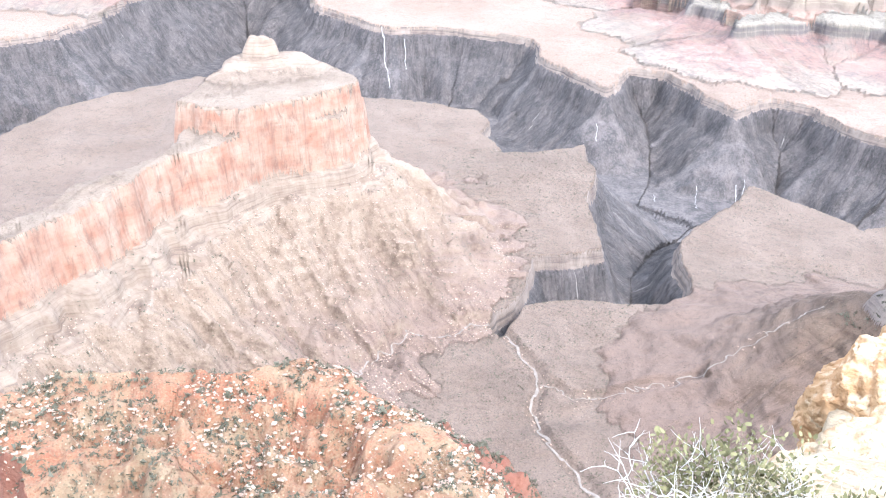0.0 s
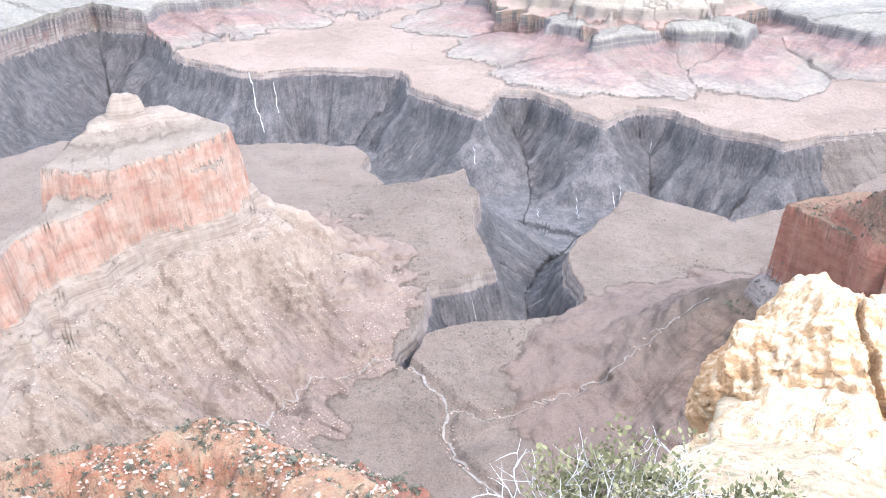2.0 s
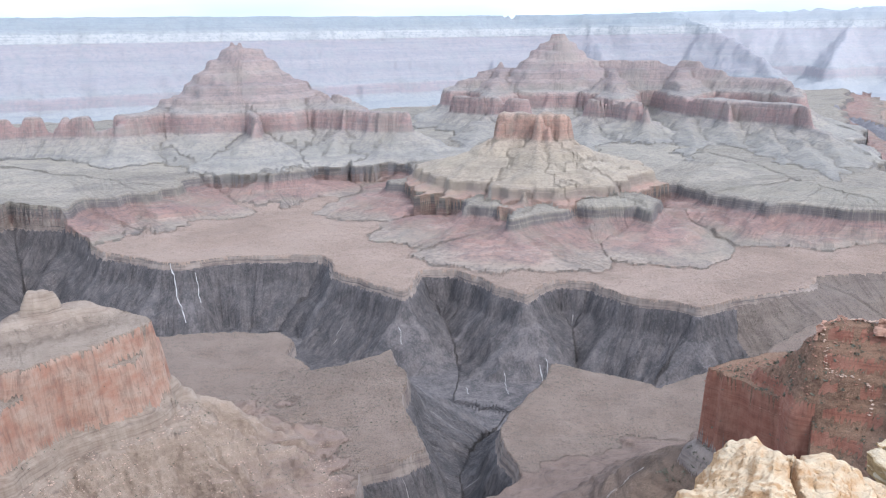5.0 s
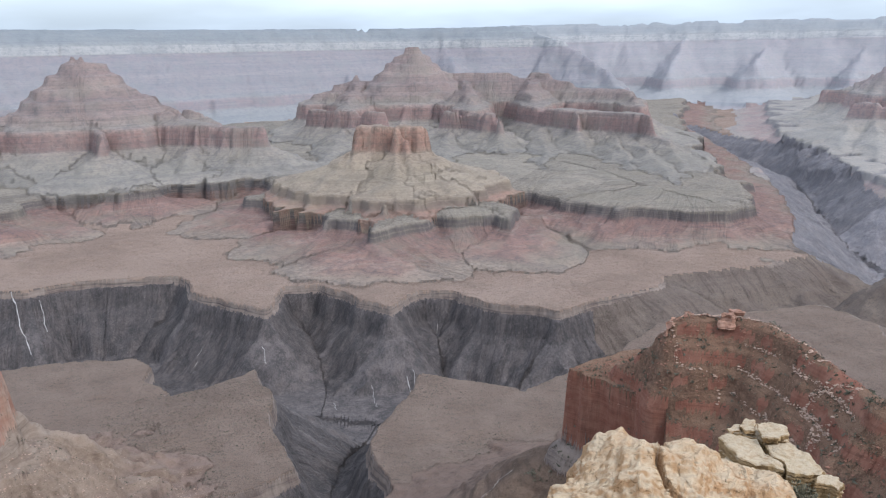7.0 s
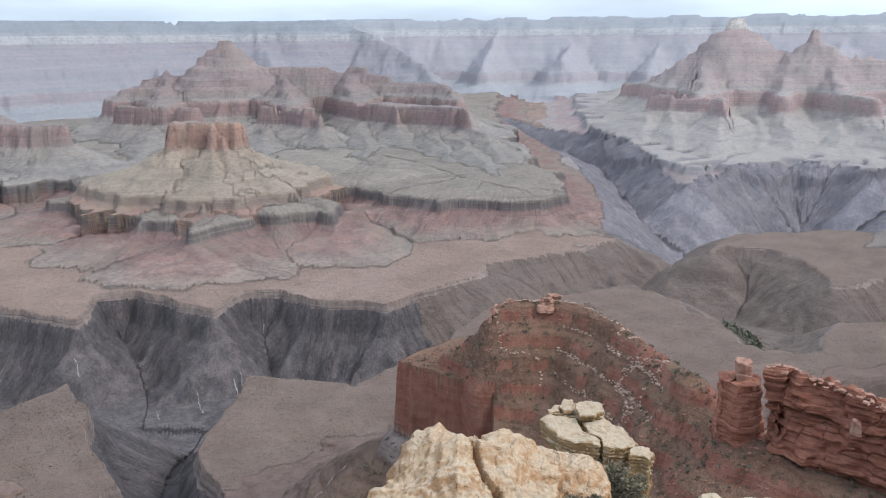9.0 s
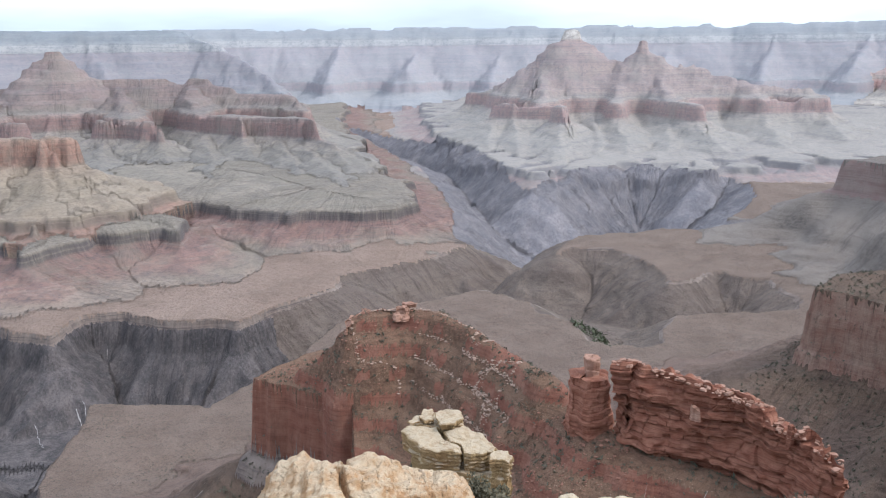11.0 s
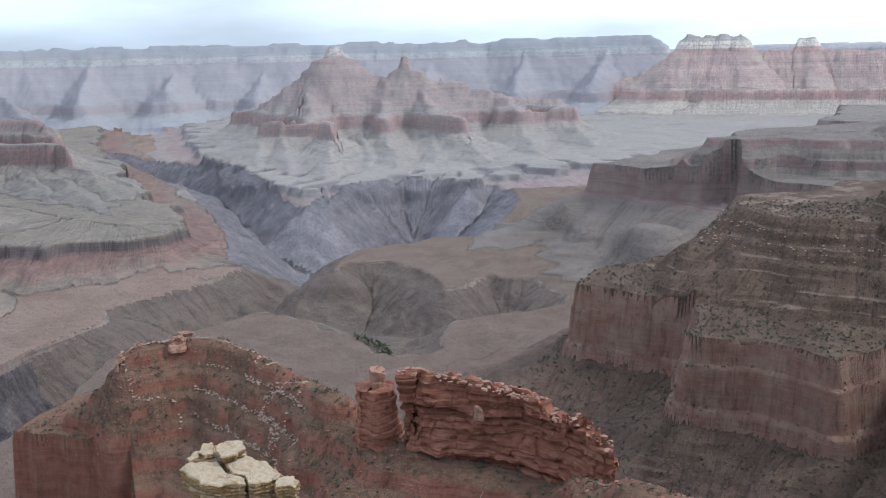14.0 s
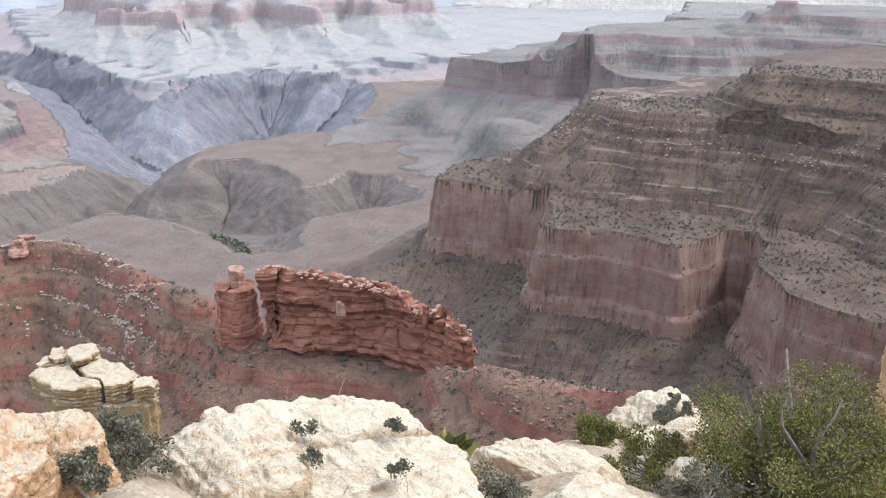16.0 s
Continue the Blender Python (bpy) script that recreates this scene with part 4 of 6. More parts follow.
    floor = np.maximum(edge - np.clip(cut, 0, 200), -352 + roll * 0.3)
    # the side canyons rise to their heads
    for hx, hy, hz, grade in ((45, 385, -262, 0.36), (640, 425, -264, 0.22)):
        floor = np.maximum(floor, hz - grade * np.hypot(x - hx, y - hy) + roll * 0.4)
    cutting = (depth > 0) & (floor < z)
    z = np.where(cutting, floor, z)
    fx, fy = np.where(cutting, qx + (x - qx) * 0.07, fx), np.where(cutting, qy + (y - qy) * 0.07, fy)
    # past 1250 m in the east the gorge takes the haze-painted surfaces
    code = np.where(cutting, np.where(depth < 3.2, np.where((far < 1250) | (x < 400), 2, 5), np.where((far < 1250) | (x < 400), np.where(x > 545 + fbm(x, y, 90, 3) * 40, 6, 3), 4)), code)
    return z, code, fx, fy


SKINS = list(MATS)
FINE, COARSE = np.arange(-36.0, 106.01, 0.12), np.arange(108.0, 322.1, 2.0)
ANG = np.radians(np.concatenate([FINE, COARSE]))
RINGS, PROBE, BLOCKS = 750, 950, 24
R0, R1 = 14.0, 4850.0
first = np.exp(np.linspace(math.log(R0), math.log(R1), PROBE))
lr = np.log(first)
half_ang = ANG[::2]
zz0, _ = land((first * np.sin(half_ang)[:, None]).ravel(), (first * np.cos(half_ang)[:, None]).ravel())
zz0 = zz0.reshape(len(half_ang), PROBE)
sa_, ca_ = np.sin(ANG)[:, None], np.cos(ANG)[:, None]
# rings crowd where the land is steep; each block of range has a fixed share of them
grow = np.abs(np.diff(zz0, axis=1)) / first[1:] * 4.5 + np.diff(lr)[None, :] * 0.7
grow = np.minimum(grow, 0.08) * np.interp(first[1:], [20, 60, 120, 200, 500, 800, 2600, 3400], [0.05, 0.14, 0.35, 1.0, 1.7, 2.0, 2.0, 1.2])
ker = np.hanning(9)
ker /= ker.sum()
grow = np.apply_along_axis(lambda v: np.convolve(np.pad(v, 4, mode="wrap"), ker, "valid"), 0, grow)
grow = np.repeat(grow, 2, axis=0)[:len(ANG)]
edges = np.linspace(0, PROBE - 1, BLOCKS + 1).astype(int)
need = np.array([grow[:len(FINE), a:b].sum(1).mean() for a, b in zip(edges, edges[1:])])
share = np.maximum(3, np.floor(need / need.sum() * (RINGS - 1))).astype(int)
cols = [np.full((len(ANG), 1), lr[0])]
for a, b, n in zip(edges, edges[1:], share):
    g = grow[:, a:b]
    cum = np.concatenate([np.zeros((len(ANG), 1)), np.cumsum(g, axis=1)], axis=1)
    cum /= cum[:, -1:]
    t = np.linspace(0, 1, n + 1)[1:]
    cols.append(np.stack([np.interp(t, cum[q], lr[a:b + 1]) for q in range(len(ANG))]))
rad = np.exp(np.concatenate(cols, axis=1))
gx, gy = rad * sa_, rad * ca_
gz, _, fall_x, fall_y = terrain_at(gx.ravel(), gy.ravel())
gz = gz.reshape(rad.shape)
FALL = np.column_stack([fall_x, fall_y, gz.ravel() * 0.06])
VERT = np.stack([gx, gy, gz], -1).reshape(-1, 3)
ni, nj = rad.shape
ii, jj = np.meshgrid(np.arange(ni), np.arange(nj - 1), indexing="ij")
i2 = (ii + 1) % ni
QUAD = np.stack([ii * nj + jj, ii * nj + jj + 1, i2 * nj + jj + 1, i2 * nj + jj], -1).reshape(-1, 4)
# one set of normals for the whole sheet, so that its parts meet without a seam
quad_n = np.cross(VERT[QUAD[:, 2]] - VERT[QUAD[:, 0]], VERT[QUAD[:, 3]] - VERT[QUAD[:, 1]])
NORMAL = np.stack([np.bincount(QUAD.ravel(), np.repeat(quad_n[:, k], 4), len(VERT)) for k in range(3)], -1)
NORMAL /= np.linalg.norm(NORMAL, axis=1)[:, None] + 1e-12
mid_xy = VERT[QUAD].mean(axis=1)
_, QCODE = land(mid_xy[:, 0], mid_xy[:, 1])
# specks of one surface inside another join their surroundings
QCODE = QCODE.reshape(ni, nj - 1)
for _ in range(3):
    look_ = np.stack([QCODE] + [np.roll(QCODE, k, 0) for k in (-2, -1, 1, 2)] + [np.roll(QCODE, k, 1) for k in (-1, 1)])
    votes = np.zeros(look_.shape, np.int8)
    for k in range(len(look_)):
        votes[k] = (look_ == look_[k]).sum(0)
    QCODE = np.take_along_axis(look_, votes.argmax(0)[None], 0)[0]


def patches(codes):
    """Label the connected patches of equal code, by joining runs of neighbouring rows."""
    up = []

    def root(q):
        while up[q] != q:
            up[q] = up[up[q]]
            q = up[q]
        return q

    rows = []
    lab = np.empty(codes.shape, np.int64)
    for row in codes:
        cuts = np.concatenate([[0], np.flatnonzero(np.diff(row)) + 1, [len(row)]]).tolist()
        runs = []
        for a, b in zip(cuts, cuts[1:]):
            up.append(len(up))
            runs.append((a, b, row[a], len(up) - 1))
        if rows:
            p = 0
            last = rows[-1]
            for a, b, c, q in runs:
                while last[p][1] <= a:
                    p += 1
                k = p
                while k < len(last) and last[k][0] < b:
                    if last[k][2] == c:
                        ra, rb = root(q), root(last[k][3])
                        up[max(ra, rb)] = min(ra, rb)
                    k += 1
        rows.append(runs)
    for i, runs in enumerate(rows):
        for a, b, c, q in runs:
            lab[i, a:b] = root(q)
    return lab


# small patches join the surface round them
for limit in (9, 9):
    PATCH = patches(QCODE)
    ids, inv, num = np.unique(PATCH, return_inverse=True, return_counts=True)
    small = (num < limit)[inv].reshape(QCODE.shape)
    for _ in range(25):
        if not small.any():
            break
        for sgn, ax in ((1, 1), (-1, 1), (1, 0), (-1, 0)):
            take = small & ~np.roll(small, sgn, ax)
            QCODE = np.where(take, np.roll(QCODE, sgn, ax), QCODE)
            small = small & ~take
PATCH = patches(QCODE).ravel()
QCODE = QCODE.ravel()


def sheet(name, faces, skin, parent=None, points=None, fall=None):
    """A mesh object from faces of the land sheet."""
    used, inv = np.unique(faces.ravel(), return_inverse=True)
    me = bpy.data.meshes.new(name)
    me.vertices.add(len(used))
    me.vertices.foreach_set("co", (VERT if points is None else points)[used].astype(np.float32).ravel())
    me.loops.add(faces.size)
    me.loops.foreach_set("vertex_index", inv.astype(np.int32).ravel())
    me.polygons.add(len(faces))
    me.polygons.foreach_set("loop_start", np.arange(0, faces.size, 4, dtype=np.int32))
    me.polygons.foreach_set("use_smooth", np.ones(len(faces), bool))
    me.update(calc_edges=True)
    if points is None:
        me.normals_split_custom_set_from_vertices(NORMAL[used])
    down = me.attributes.new("fall", "FLOAT_VECTOR", "POINT")
    down.data.foreach_set("vector", (FALL if fall is None else fall)[used].astype(np.float32).ravel())
    me.materials.append(MATS[skin])
    ob = new(name, me)
    if parent:
        ob.parent = parent
    return ob


PART_NAME = {"tonto": "flat", "talus": "talus_slope", "cliff": "cliff", "ledge": "ledge", "cap": "cap", "supai": "red_slope", "supai_cliff": "red_cliff",
             "tapeats": "brown_cliff", "dark_talus": "scrub_slope", "dark_cliff": "cliff", "mid_talus": "talus_slope", "mid_cliff": "cliff", "red_soil": "red_earth",
             "rim_rock": "limestone_ledge", "far_talus": "talus_slope", "far_cliff": "cliff"}
PART_NAME.update({key + "_" + b: p for key in STRATA for b, p in BAND_PARTS.items()})
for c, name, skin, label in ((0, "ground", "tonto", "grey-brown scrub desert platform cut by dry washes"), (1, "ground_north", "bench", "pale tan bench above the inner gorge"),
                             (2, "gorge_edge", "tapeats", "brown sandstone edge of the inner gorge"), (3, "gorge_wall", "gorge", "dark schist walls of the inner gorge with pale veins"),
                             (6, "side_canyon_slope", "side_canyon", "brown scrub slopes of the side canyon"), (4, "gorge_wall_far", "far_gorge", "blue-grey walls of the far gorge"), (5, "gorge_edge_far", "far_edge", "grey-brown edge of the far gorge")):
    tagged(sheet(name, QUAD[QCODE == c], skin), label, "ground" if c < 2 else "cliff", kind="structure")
for k, f in enumerate(FORMS):
    mine = QCODE // 100 == k + 1
    root = tagged(new(f["name"]), f["label"], f["category"], kind="structure" if f["name"] in ("north_bench", "canyon_rim", "rim_cliff", "red_spur") else "")
    if f["name"] == "red_spur":
        # close by, so sampled more finely
        fa, fr = np.radians(np.arange(-36, 16, 0.11)), np.exp(np.linspace(math.log(38), math.log(112), 210))
        fx, fy = np.sin(fa)[:, None] * fr, np.cos(fa)[:, None] * fr
        fz, fc, fall_x, fall_y = terrain_at(fx.ravel(), fy.ravel())
        fz = fz + np.where(fc // 100 == k + 1, fbm(fx.ravel(), fy.ravel(), 3.2, 4, 0.6) * 0.55 - np.clip(ridged(fx.ravel(), fy.ravel(), 5.0, 3) - 0.72, 0, 1) * 1.6, 0)
        pts = np.column_stack([fx.ravel(), fy.ravel(), fz])
        fi, fj = np.meshgrid(np.arange(len(fa) - 1), np.arange(len(fr) - 1), indexing="ij")
        fq = np.stack([fi * len(fr) + fj, fi * len(fr) + fj + 1, (fi + 1) * len(fr) + fj + 1, (fi + 1) * len(fr) + fj], -1).reshape(-1, 4)
        fc = fc[fq[:, 0]]
        for s in np.unique(fc[fc // 100 == k + 1] % 100):
            sheet(PART_NAME[SKINS[s]], fq[fc == 100 * (k + 1) + s], SKINS[s], root, pts, np.column_stack([fall_x, fall_y, fz * 0.06]))
        continue
    for s in np.unique(QCODE[mine] % 100):
        for p in np.unique(PATCH[mine & (QCODE % 100 == s)]):
            sheet(PART_NAME[SKINS[s]], QUAD[PATCH == p], SKINS[s], root)


# ---- the red wall and the hoodoo on the red ridge ----
def hash2(a, b):
    return TABLE[(a * 7 + b * 3) & 255, (a * 5 - b * 11) & 255]


def bedded(name, loop, base, top, mat, parent=None, levels=70, lean=0.2, bed=2.2, joint=3.5, proud=0.8, cap=0.4, seed=0):
    """Rock with level beds and upright joints, over a closed plan loop (front side, then back side reversed). top: height at a plan point."""
    n = len(loop)
    L = np.array(loop, float)
    nxt, prv = np.roll(L, -1, 0), np.roll(L, 1, 0)
    tan = nxt - prv
    nor = np.stack([tan[:, 1], -tan[:, 0]], -1) / (np.linalg.norm(tan, axis=1)[:, None] + 1e-9)
    cen = L.mean(0)
    area = 0.5 * np.sum(L[:, 0] * nxt[:, 1] - nxt[:, 0] * L[:, 1])
    if area < 0:
        nor = -nor
    s = np.concatenate([[0], np.cumsum(np.linalg.norm(nxt - L, axis=1))[:-1]])
    tops = np.array([top(p[0], p[1]) for p in L])
    rows = []
    for k in range(levels + 1):
        v = k / levels
        z = base + (tops - base) * v
        zw = z + (vnoise(s / (joint * 4) + seed, z / (bed * 3)) - 0.5) * bed * 1.2
        lay = zw / bed + 0.9 * (vnoise(zw / (bed * 2.7) + seed, s * 0 + 1.3) - 0.5) * 2
        band = np.floor(lay).astype(int)
        width = joint * (0.7 + 1.6 * hash2(band + seed, band * 0 + 5))
        run = s / width + hash2(band + seed, band * 0 + 9) * 7 + (vnoise(s / joint + seed, zw / bed * 0.6) - 0.5) * 0.8
        cell = np.floor(run).astype(int)
        u = lay - np.floor(lay)
        ledge = hash2(band + seed, band * 0 + 2) - 0.5
        out = proud * (1.1 * ledge + 0.32 * (hash2(cell + seed, band) - 0.5)) - lean * (z - base)
        out = out - 0.22 * proud * (u < 0.14) - 0.16 * proud * (np.abs(run - np.round(run)) < 0.05) * (hash2(cell + 3, band + seed) > 0.4)
        out = out + (vnoise(s / (joint * 0.45) + seed, z / bed * 1.5) - 0.5) * proud * 0.6 + (vnoise(s / (joint * 2.5) + seed * 2, z / (bed * 8)) - 0.5) * proud * 2.4 + (vnoise(s / (joint * 1.1), z / (bed * 3) + seed) - 0.5) * proud * 1.1
        q = L + nor * out[:, None]
        rows.append(np.column_stack([q, z]))
    edge = rows[-1]
    mirror = edge[::-1]
    for f in (0.1, 0.2, 0.3, 0.4, 0.48):
        r = edge + (mirror - edge) * f
        r[:, 2] = edge[:, 2] * (1 - f) + mirror[:, 2] * f + cap * (vnoise(r[:, 0] / joint * 2.2 + seed, r[:, 1] / joint * 2.2) * 2 - 0.6)
        rows.append(r)
    V = np.concatenate(rows)
    m = len(rows)
    F = [(k * n + i, k * n + (i + 1) % n, (k + 1) * n + (i + 1) % n, (k + 1) * n + i) for k in range(m - 1) for i in range(n)]
    if area < 0:
        F = [f[::-1] for f in F]
    me = bpy.data.meshes.new(name)
    me.from_pydata(V.tolist(), [], F)
    me.materials.append(mat)
    ob = new(name, me)
    if parent:
        ob.parent = parent
    return ob


def ribbon(points, half, count):
    """A closed plan loop: a line of points widened to both sides, resampled."""
    P = np.array(points, float)
    d = np.concatenate([[0], np.cumsum(np.hypot(*np.diff(P, axis=0).T))])
    t = np.linspace(0, d[-1], count)
    x, y = np.interp(t, d, P[:, 0]), np.interp(t, d, P[:, 1])
    k = np.hanning(count // 5 * 2 + 1)
    k /= k.sum()
    pad = count // 5
    x, y = (np.convolve(np.pad(v, pad, mode="reflect", reflect_type="odd"), k, "valid") for v in (x, y))
    tx, ty = np.gradient(x), np.gradient(y)
    ln = np.hypot(tx, ty)
    h = half * np.clip(np.minimum(t, d[-1] - t) / half, 0.15, 1) ** 0.5
    front = np.column_stack([x - ty / ln * h, y + tx / ln * h])
    rear = np.column_stack([x + ty / ln * h, y - tx / ln * h])
    return np.concatenate([front, rear[::-1]])


def ring(cx, cy, rx, ry, count, lumps=0.12, seed=0):
    """A closed, lumpy plan loop whose front and back halves mirror."""
    a = np.linspace(0, 2 * math.pi, count, endpoint=False) + math.pi / count
    r = 1 + lumps * (vnoise(np.cos(a) * 2 + seed, np.sin(a) * 2 + seed) * 2 - 1) * 1.6
    return np.column_stack([cx + np.cos(a) * rx * r, cy + np.sin(a) * ry * r])


WALL_MAT = cliff_mat("layered_red_wall", (0.188, 0.07, 0.042), (0.279, 0.132, 0.085), (0.08, 0.034, 0.024), 0.22, 0.55, 0.25)
CAP_MAT = cliff_mat("pale_red_cap", (0.27, 0.14, 0.093), (0.36, 0.225, 0.162), (0.13, 0.063, 0.043), 0.2, 0.4, 0.2)


def wall_top(x, y):
    return float(np.interp(y, [66, 70, 74, 82, 84, 92, 93.5, 115, 134, 140], [-113, -109, -107, -103.5, -106, -104.5, -101, -98.5, -97, -97]))


wall = tagged(new("rock_wall"), "layered dark red sandstone wall with a rubbly pale top", "rock wall")
bedded("wall_face", ribbon([(224, 140), (225, 128), (229, 112), (230, 92), (226, 78), (221, 68)], 5.5, 300), -131, wall_top, WALL_MAT, wall, 96, 0.2, 2.2, 4.6, 2.3, 1.4, 3)
rs_ = np.random.RandomState(5)
CAPS = []
for i in range(5):
    bm = bmesh.new()
    bmesh.ops.create_cube(bm, size=1.0)
    bmesh.ops.bevel(bm, geom=bm.edges[:], offset=0.14, segments=1, affect="EDGES")
    for v in bm.verts:
        v.co += Vector(rs_.normal(size=3)) * 0.09
    mesh = bpy.data.meshes.new("cap_stone")
    bm.to_mesh(mesh)
    bm.free()
    mesh.materials.append(CAP_MAT)
    CAPS.append(mesh)
for i in range(190):
    y = rs_.uniform(70, 139)
    x = float(np.interp(y, [68, 78, 92, 112, 128, 140], [222, 226, 229.5, 228.5, 225.5, 224.5])) + rs_.uniform(-4.2, 3)
    ob = new("cap_stone", CAPS[i % 5])
    ob.parent = wall
    sz = 0.4 + rs_.rand() ** 2 * 1.1
    ob.matrix_world = pose(x, y, wall_top(x, y) + sz * 0.12, rs_.uniform(-14, 14), rs_.uniform(-14, 14), rs_.uniform(0, 180)) @ Matrix.Diagonal((sz * 1.1, sz * 1.6, sz * 0.6, 1))
pillar = tagged(new("hoodoo"), "red sandstone pillar with a balanced block on top", "rock pillar")
bedded("pillar_body", ring(225, 150, 8.2, 8.2, 130, 0.14, 2), -131, lambda x, y: -104.5, WALL_MAT, pillar, 60, 0.09, 2.4, 3.4, 1.1, 0.4, 8)
bedded("balanced_block", ring(225, 150, 2.6, 2.8, 70, 0.2, 5), -106, lambda x, y: -98.8, CAP_MAT, pillar, 30, -0.06, 3.2, 2.6, 0.5, 0.3, 11)
spike = tagged(new("rock_knob"), "small red rock knob on the ridge wall", "rock")
bedded("knob_body", ring(224.5, 84.5, 1.2, 1.3, 40, 0.15, 7), -108, lambda x, y: -102.2, WALL_MAT, spike, 20, 0.06, 1.6, 1.4, 0.3, 0.2, 14)
block = tagged(new("fallen_block"), "single pale block lying on the red wall", "rock")
bedded("block_body", ring(223.2, 112.0, 1.0, 1.6, 30, 0.25, 9), -108.5, lambda x, y: -104.6 + (y - 112) * 0.5, CAP_MAT, block, 8, 0.1, 3, 2, 0.2, 0.1, 17)
crown = tagged(new("ledge_block"), "pale broken ledge block on the ridge summit", "rock")
bedded("ledge_body", ring(256, 269, 4.8, 3.4, 90, 0.4, 4), -118, lambda x, y: -111.9 + (x - 256) * 0.06, CAP_MAT, crown, 24, 0.5, 1.6, 2.6, 1.0, 0.6, 19)
shelf_block = tagged(new("ledge_block"), "pale ledge standing out of the red ridge", "rock")
bedded("ledge_body", ring(241, 285, 6.5, 3.6, 90, 0.4, 6), -123, lambda x, y: -116.4 + (x - 241) * 0.14, CAP_MAT, shelf_block, 24, 0.5, 1.7, 3.0, 1.0, 0.6, 23)


# ---- stones and scrub on the nearer slopes ----
def scatter(name, label, count, west, east, south, north, size, mat, leafy, keep=lambda x, y, z, c: c >= 0, seed=1):
    """Many small stones or tufts on the land, joined: nobody could count them."""
    rs = np.random.RandomState(seed)
    x, y = rs.uniform(west, east, count * 3), rs.uniform(south, north, count * 3)
    z, c = land(x, y)
    ok = keep(x, y, z, c)
    x, y, z = x[ok][:count], y[ok][:count], z[ok][:count]
    V, F = [], []
    unit = np.array([(1, 0, 0), (0, 1, 0), (-1, 0, 0), (0, -1, 0), (0, 0, 1), (0, 0, -1), (0.6, 0.6, 0.5), (-0.6, 0.6, 0.5), (-0.6, -0.6, 0.5), (0.6, -0.6, 0.5)], float)
    tri = ((4, 6, 7), (4, 7, 8), (4, 8, 9), (4, 9, 6), (0, 1, 6), (1, 2, 7), (2, 3, 8), (3, 0, 9), (6, 1, 7), (7, 2, 8), (8, 3, 9), (9, 0, 6), (5, 1, 0), (5, 2, 1), (5, 3, 2), (5, 0, 3))
    for px, py, pz in zip(x, y, z):
        r = size * (0.4 + rs.rand() ** 2 * 1.3)
        k = len(V)
        if leafy:
            for _ in range(9):
                d = rs.normal(size=3) * (0.42, 0.42, 0.3)
                a, b = rs.normal(size=3) * 0.42, rs.normal(size=3) * 0.42
                o = np.array((px, py, pz + r * 0.35)) + d * r
                k = len(V)
                V += [tuple(o - a * r), tuple(o + a * r), tuple(o + b * r)]
                F.append((k, k + 1, k + 2))
        else:
            q = unit * rs.uniform(0.6, 1.25, (10, 1)) * (r, r * rs.uniform(0.6, 1.4), r * rs.uniform(0.4, 0.8))
            q = q @ np.array(Euler((0, 0, rs.rand() * 6)).to_matrix())
            V += [tuple(p) for p in q + (px, py, pz + r * 0.1)]
            F += [(a + k, b + k, c_ + k) for a, b, c_ in tri]
    me = bpy.data.meshes.new(name)
    me.from_pydata(V, [], F)
    me.materials.append(mat)
    return tagged(new(name, me), label, name.replace("_", " "), kind="stuff")


def plain_mat(name, a, b, wave, rough=0.9, bump=0.0, island=0.0):
    m = Mat(name, rough)
    n = m.noise(m.vec(1 / wave, 1 / wave, 1 / wave), 5, 0.65)
    col = m.mix(m.step(n, 0.35, 0.65), a, b)
    if island:
        g = m.t.nodes.new("ShaderNodeNewGeometry")
        col = m.mix(m.math("MULTIPLY", g.outputs["Random Per Island"], island), col, tuple(min(1, c * 2.1) for c in b))
    return m.done(col, m.bump(n, bump) if bump else None)


STONE = plain_mat("scattered_stone", (0.34, 0.265, 0.205), (0.25, 0.165, 0.12), 1.0, island=0.4)
RED_STONE = plain_mat("red_stone", (0.24, 0.129, 0.089), (0.16, 0.078, 0.053), 1.0, island=0.4)
SCRUB = plain_mat("scrub", (0.066, 0.064, 0.044), (0.095, 0.089, 0.064), 1.0, island=0.35)
form_id = {f["label"].split()[0] + " " + f["label"].split()[1]: i + 1 for i, f in enumerate(FORMS)}
SPUR_ID, RED_ID, ALC_ID = form_id["red earth"], form_id["dark red"], form_id["long stepped"]
DANA_ID = form_id["long limestone"]
scatter("stones", "pale stones strewn over red earth", 9500, -75, 15, 35, 95, 0.19, STONE, False, lambda x, y, z, c: (c // 100 == SPUR_ID) & (fbm(x, y, 14, 3) > -0.05), 3)
scatter("scrub_tufts", "grey-green scrub tufts on red earth", 11000, -75, 15, 35, 95, 0.27, SCRUB, True, lambda x, y, z, c: (c // 100 == SPUR_ID) & (fbm(x + 70, y, 18, 3) > -0.3), 4)
scatter("rubble", "reddish rubble on the ridge slopes", 8500, 90, 285, -30, 330, 0.42, RED_STONE, False, lambda x, y, z, c: (c // 100 == RED_ID) & (z > -165) & (fbm(x, y, 24, 3) > -0.05), 5)
scatter("pale_rubble", "pale rubble lines on the ridge", 8500, 205, 285, 185, 325, 0.5, STONE, False, lambda x, y, z, c: (c // 100 == RED_ID) & (z > -146) & (((np.abs(np.mod(z, 9.0) - 3.7) < 0.7) & (fbm(x, y, 30, 2) > -0.1)) | (np.abs(fbm(x + 40, y, 24, 2)) < 0.05)), 6)
scatter("ridge_scrub", "dark scrub dotted over the red ridge", 8500, 90, 290, -30, 330, 0.62, SCRUB, True, lambda x, y, z, c: (c // 100 == RED_ID) & (z > -200), 7)
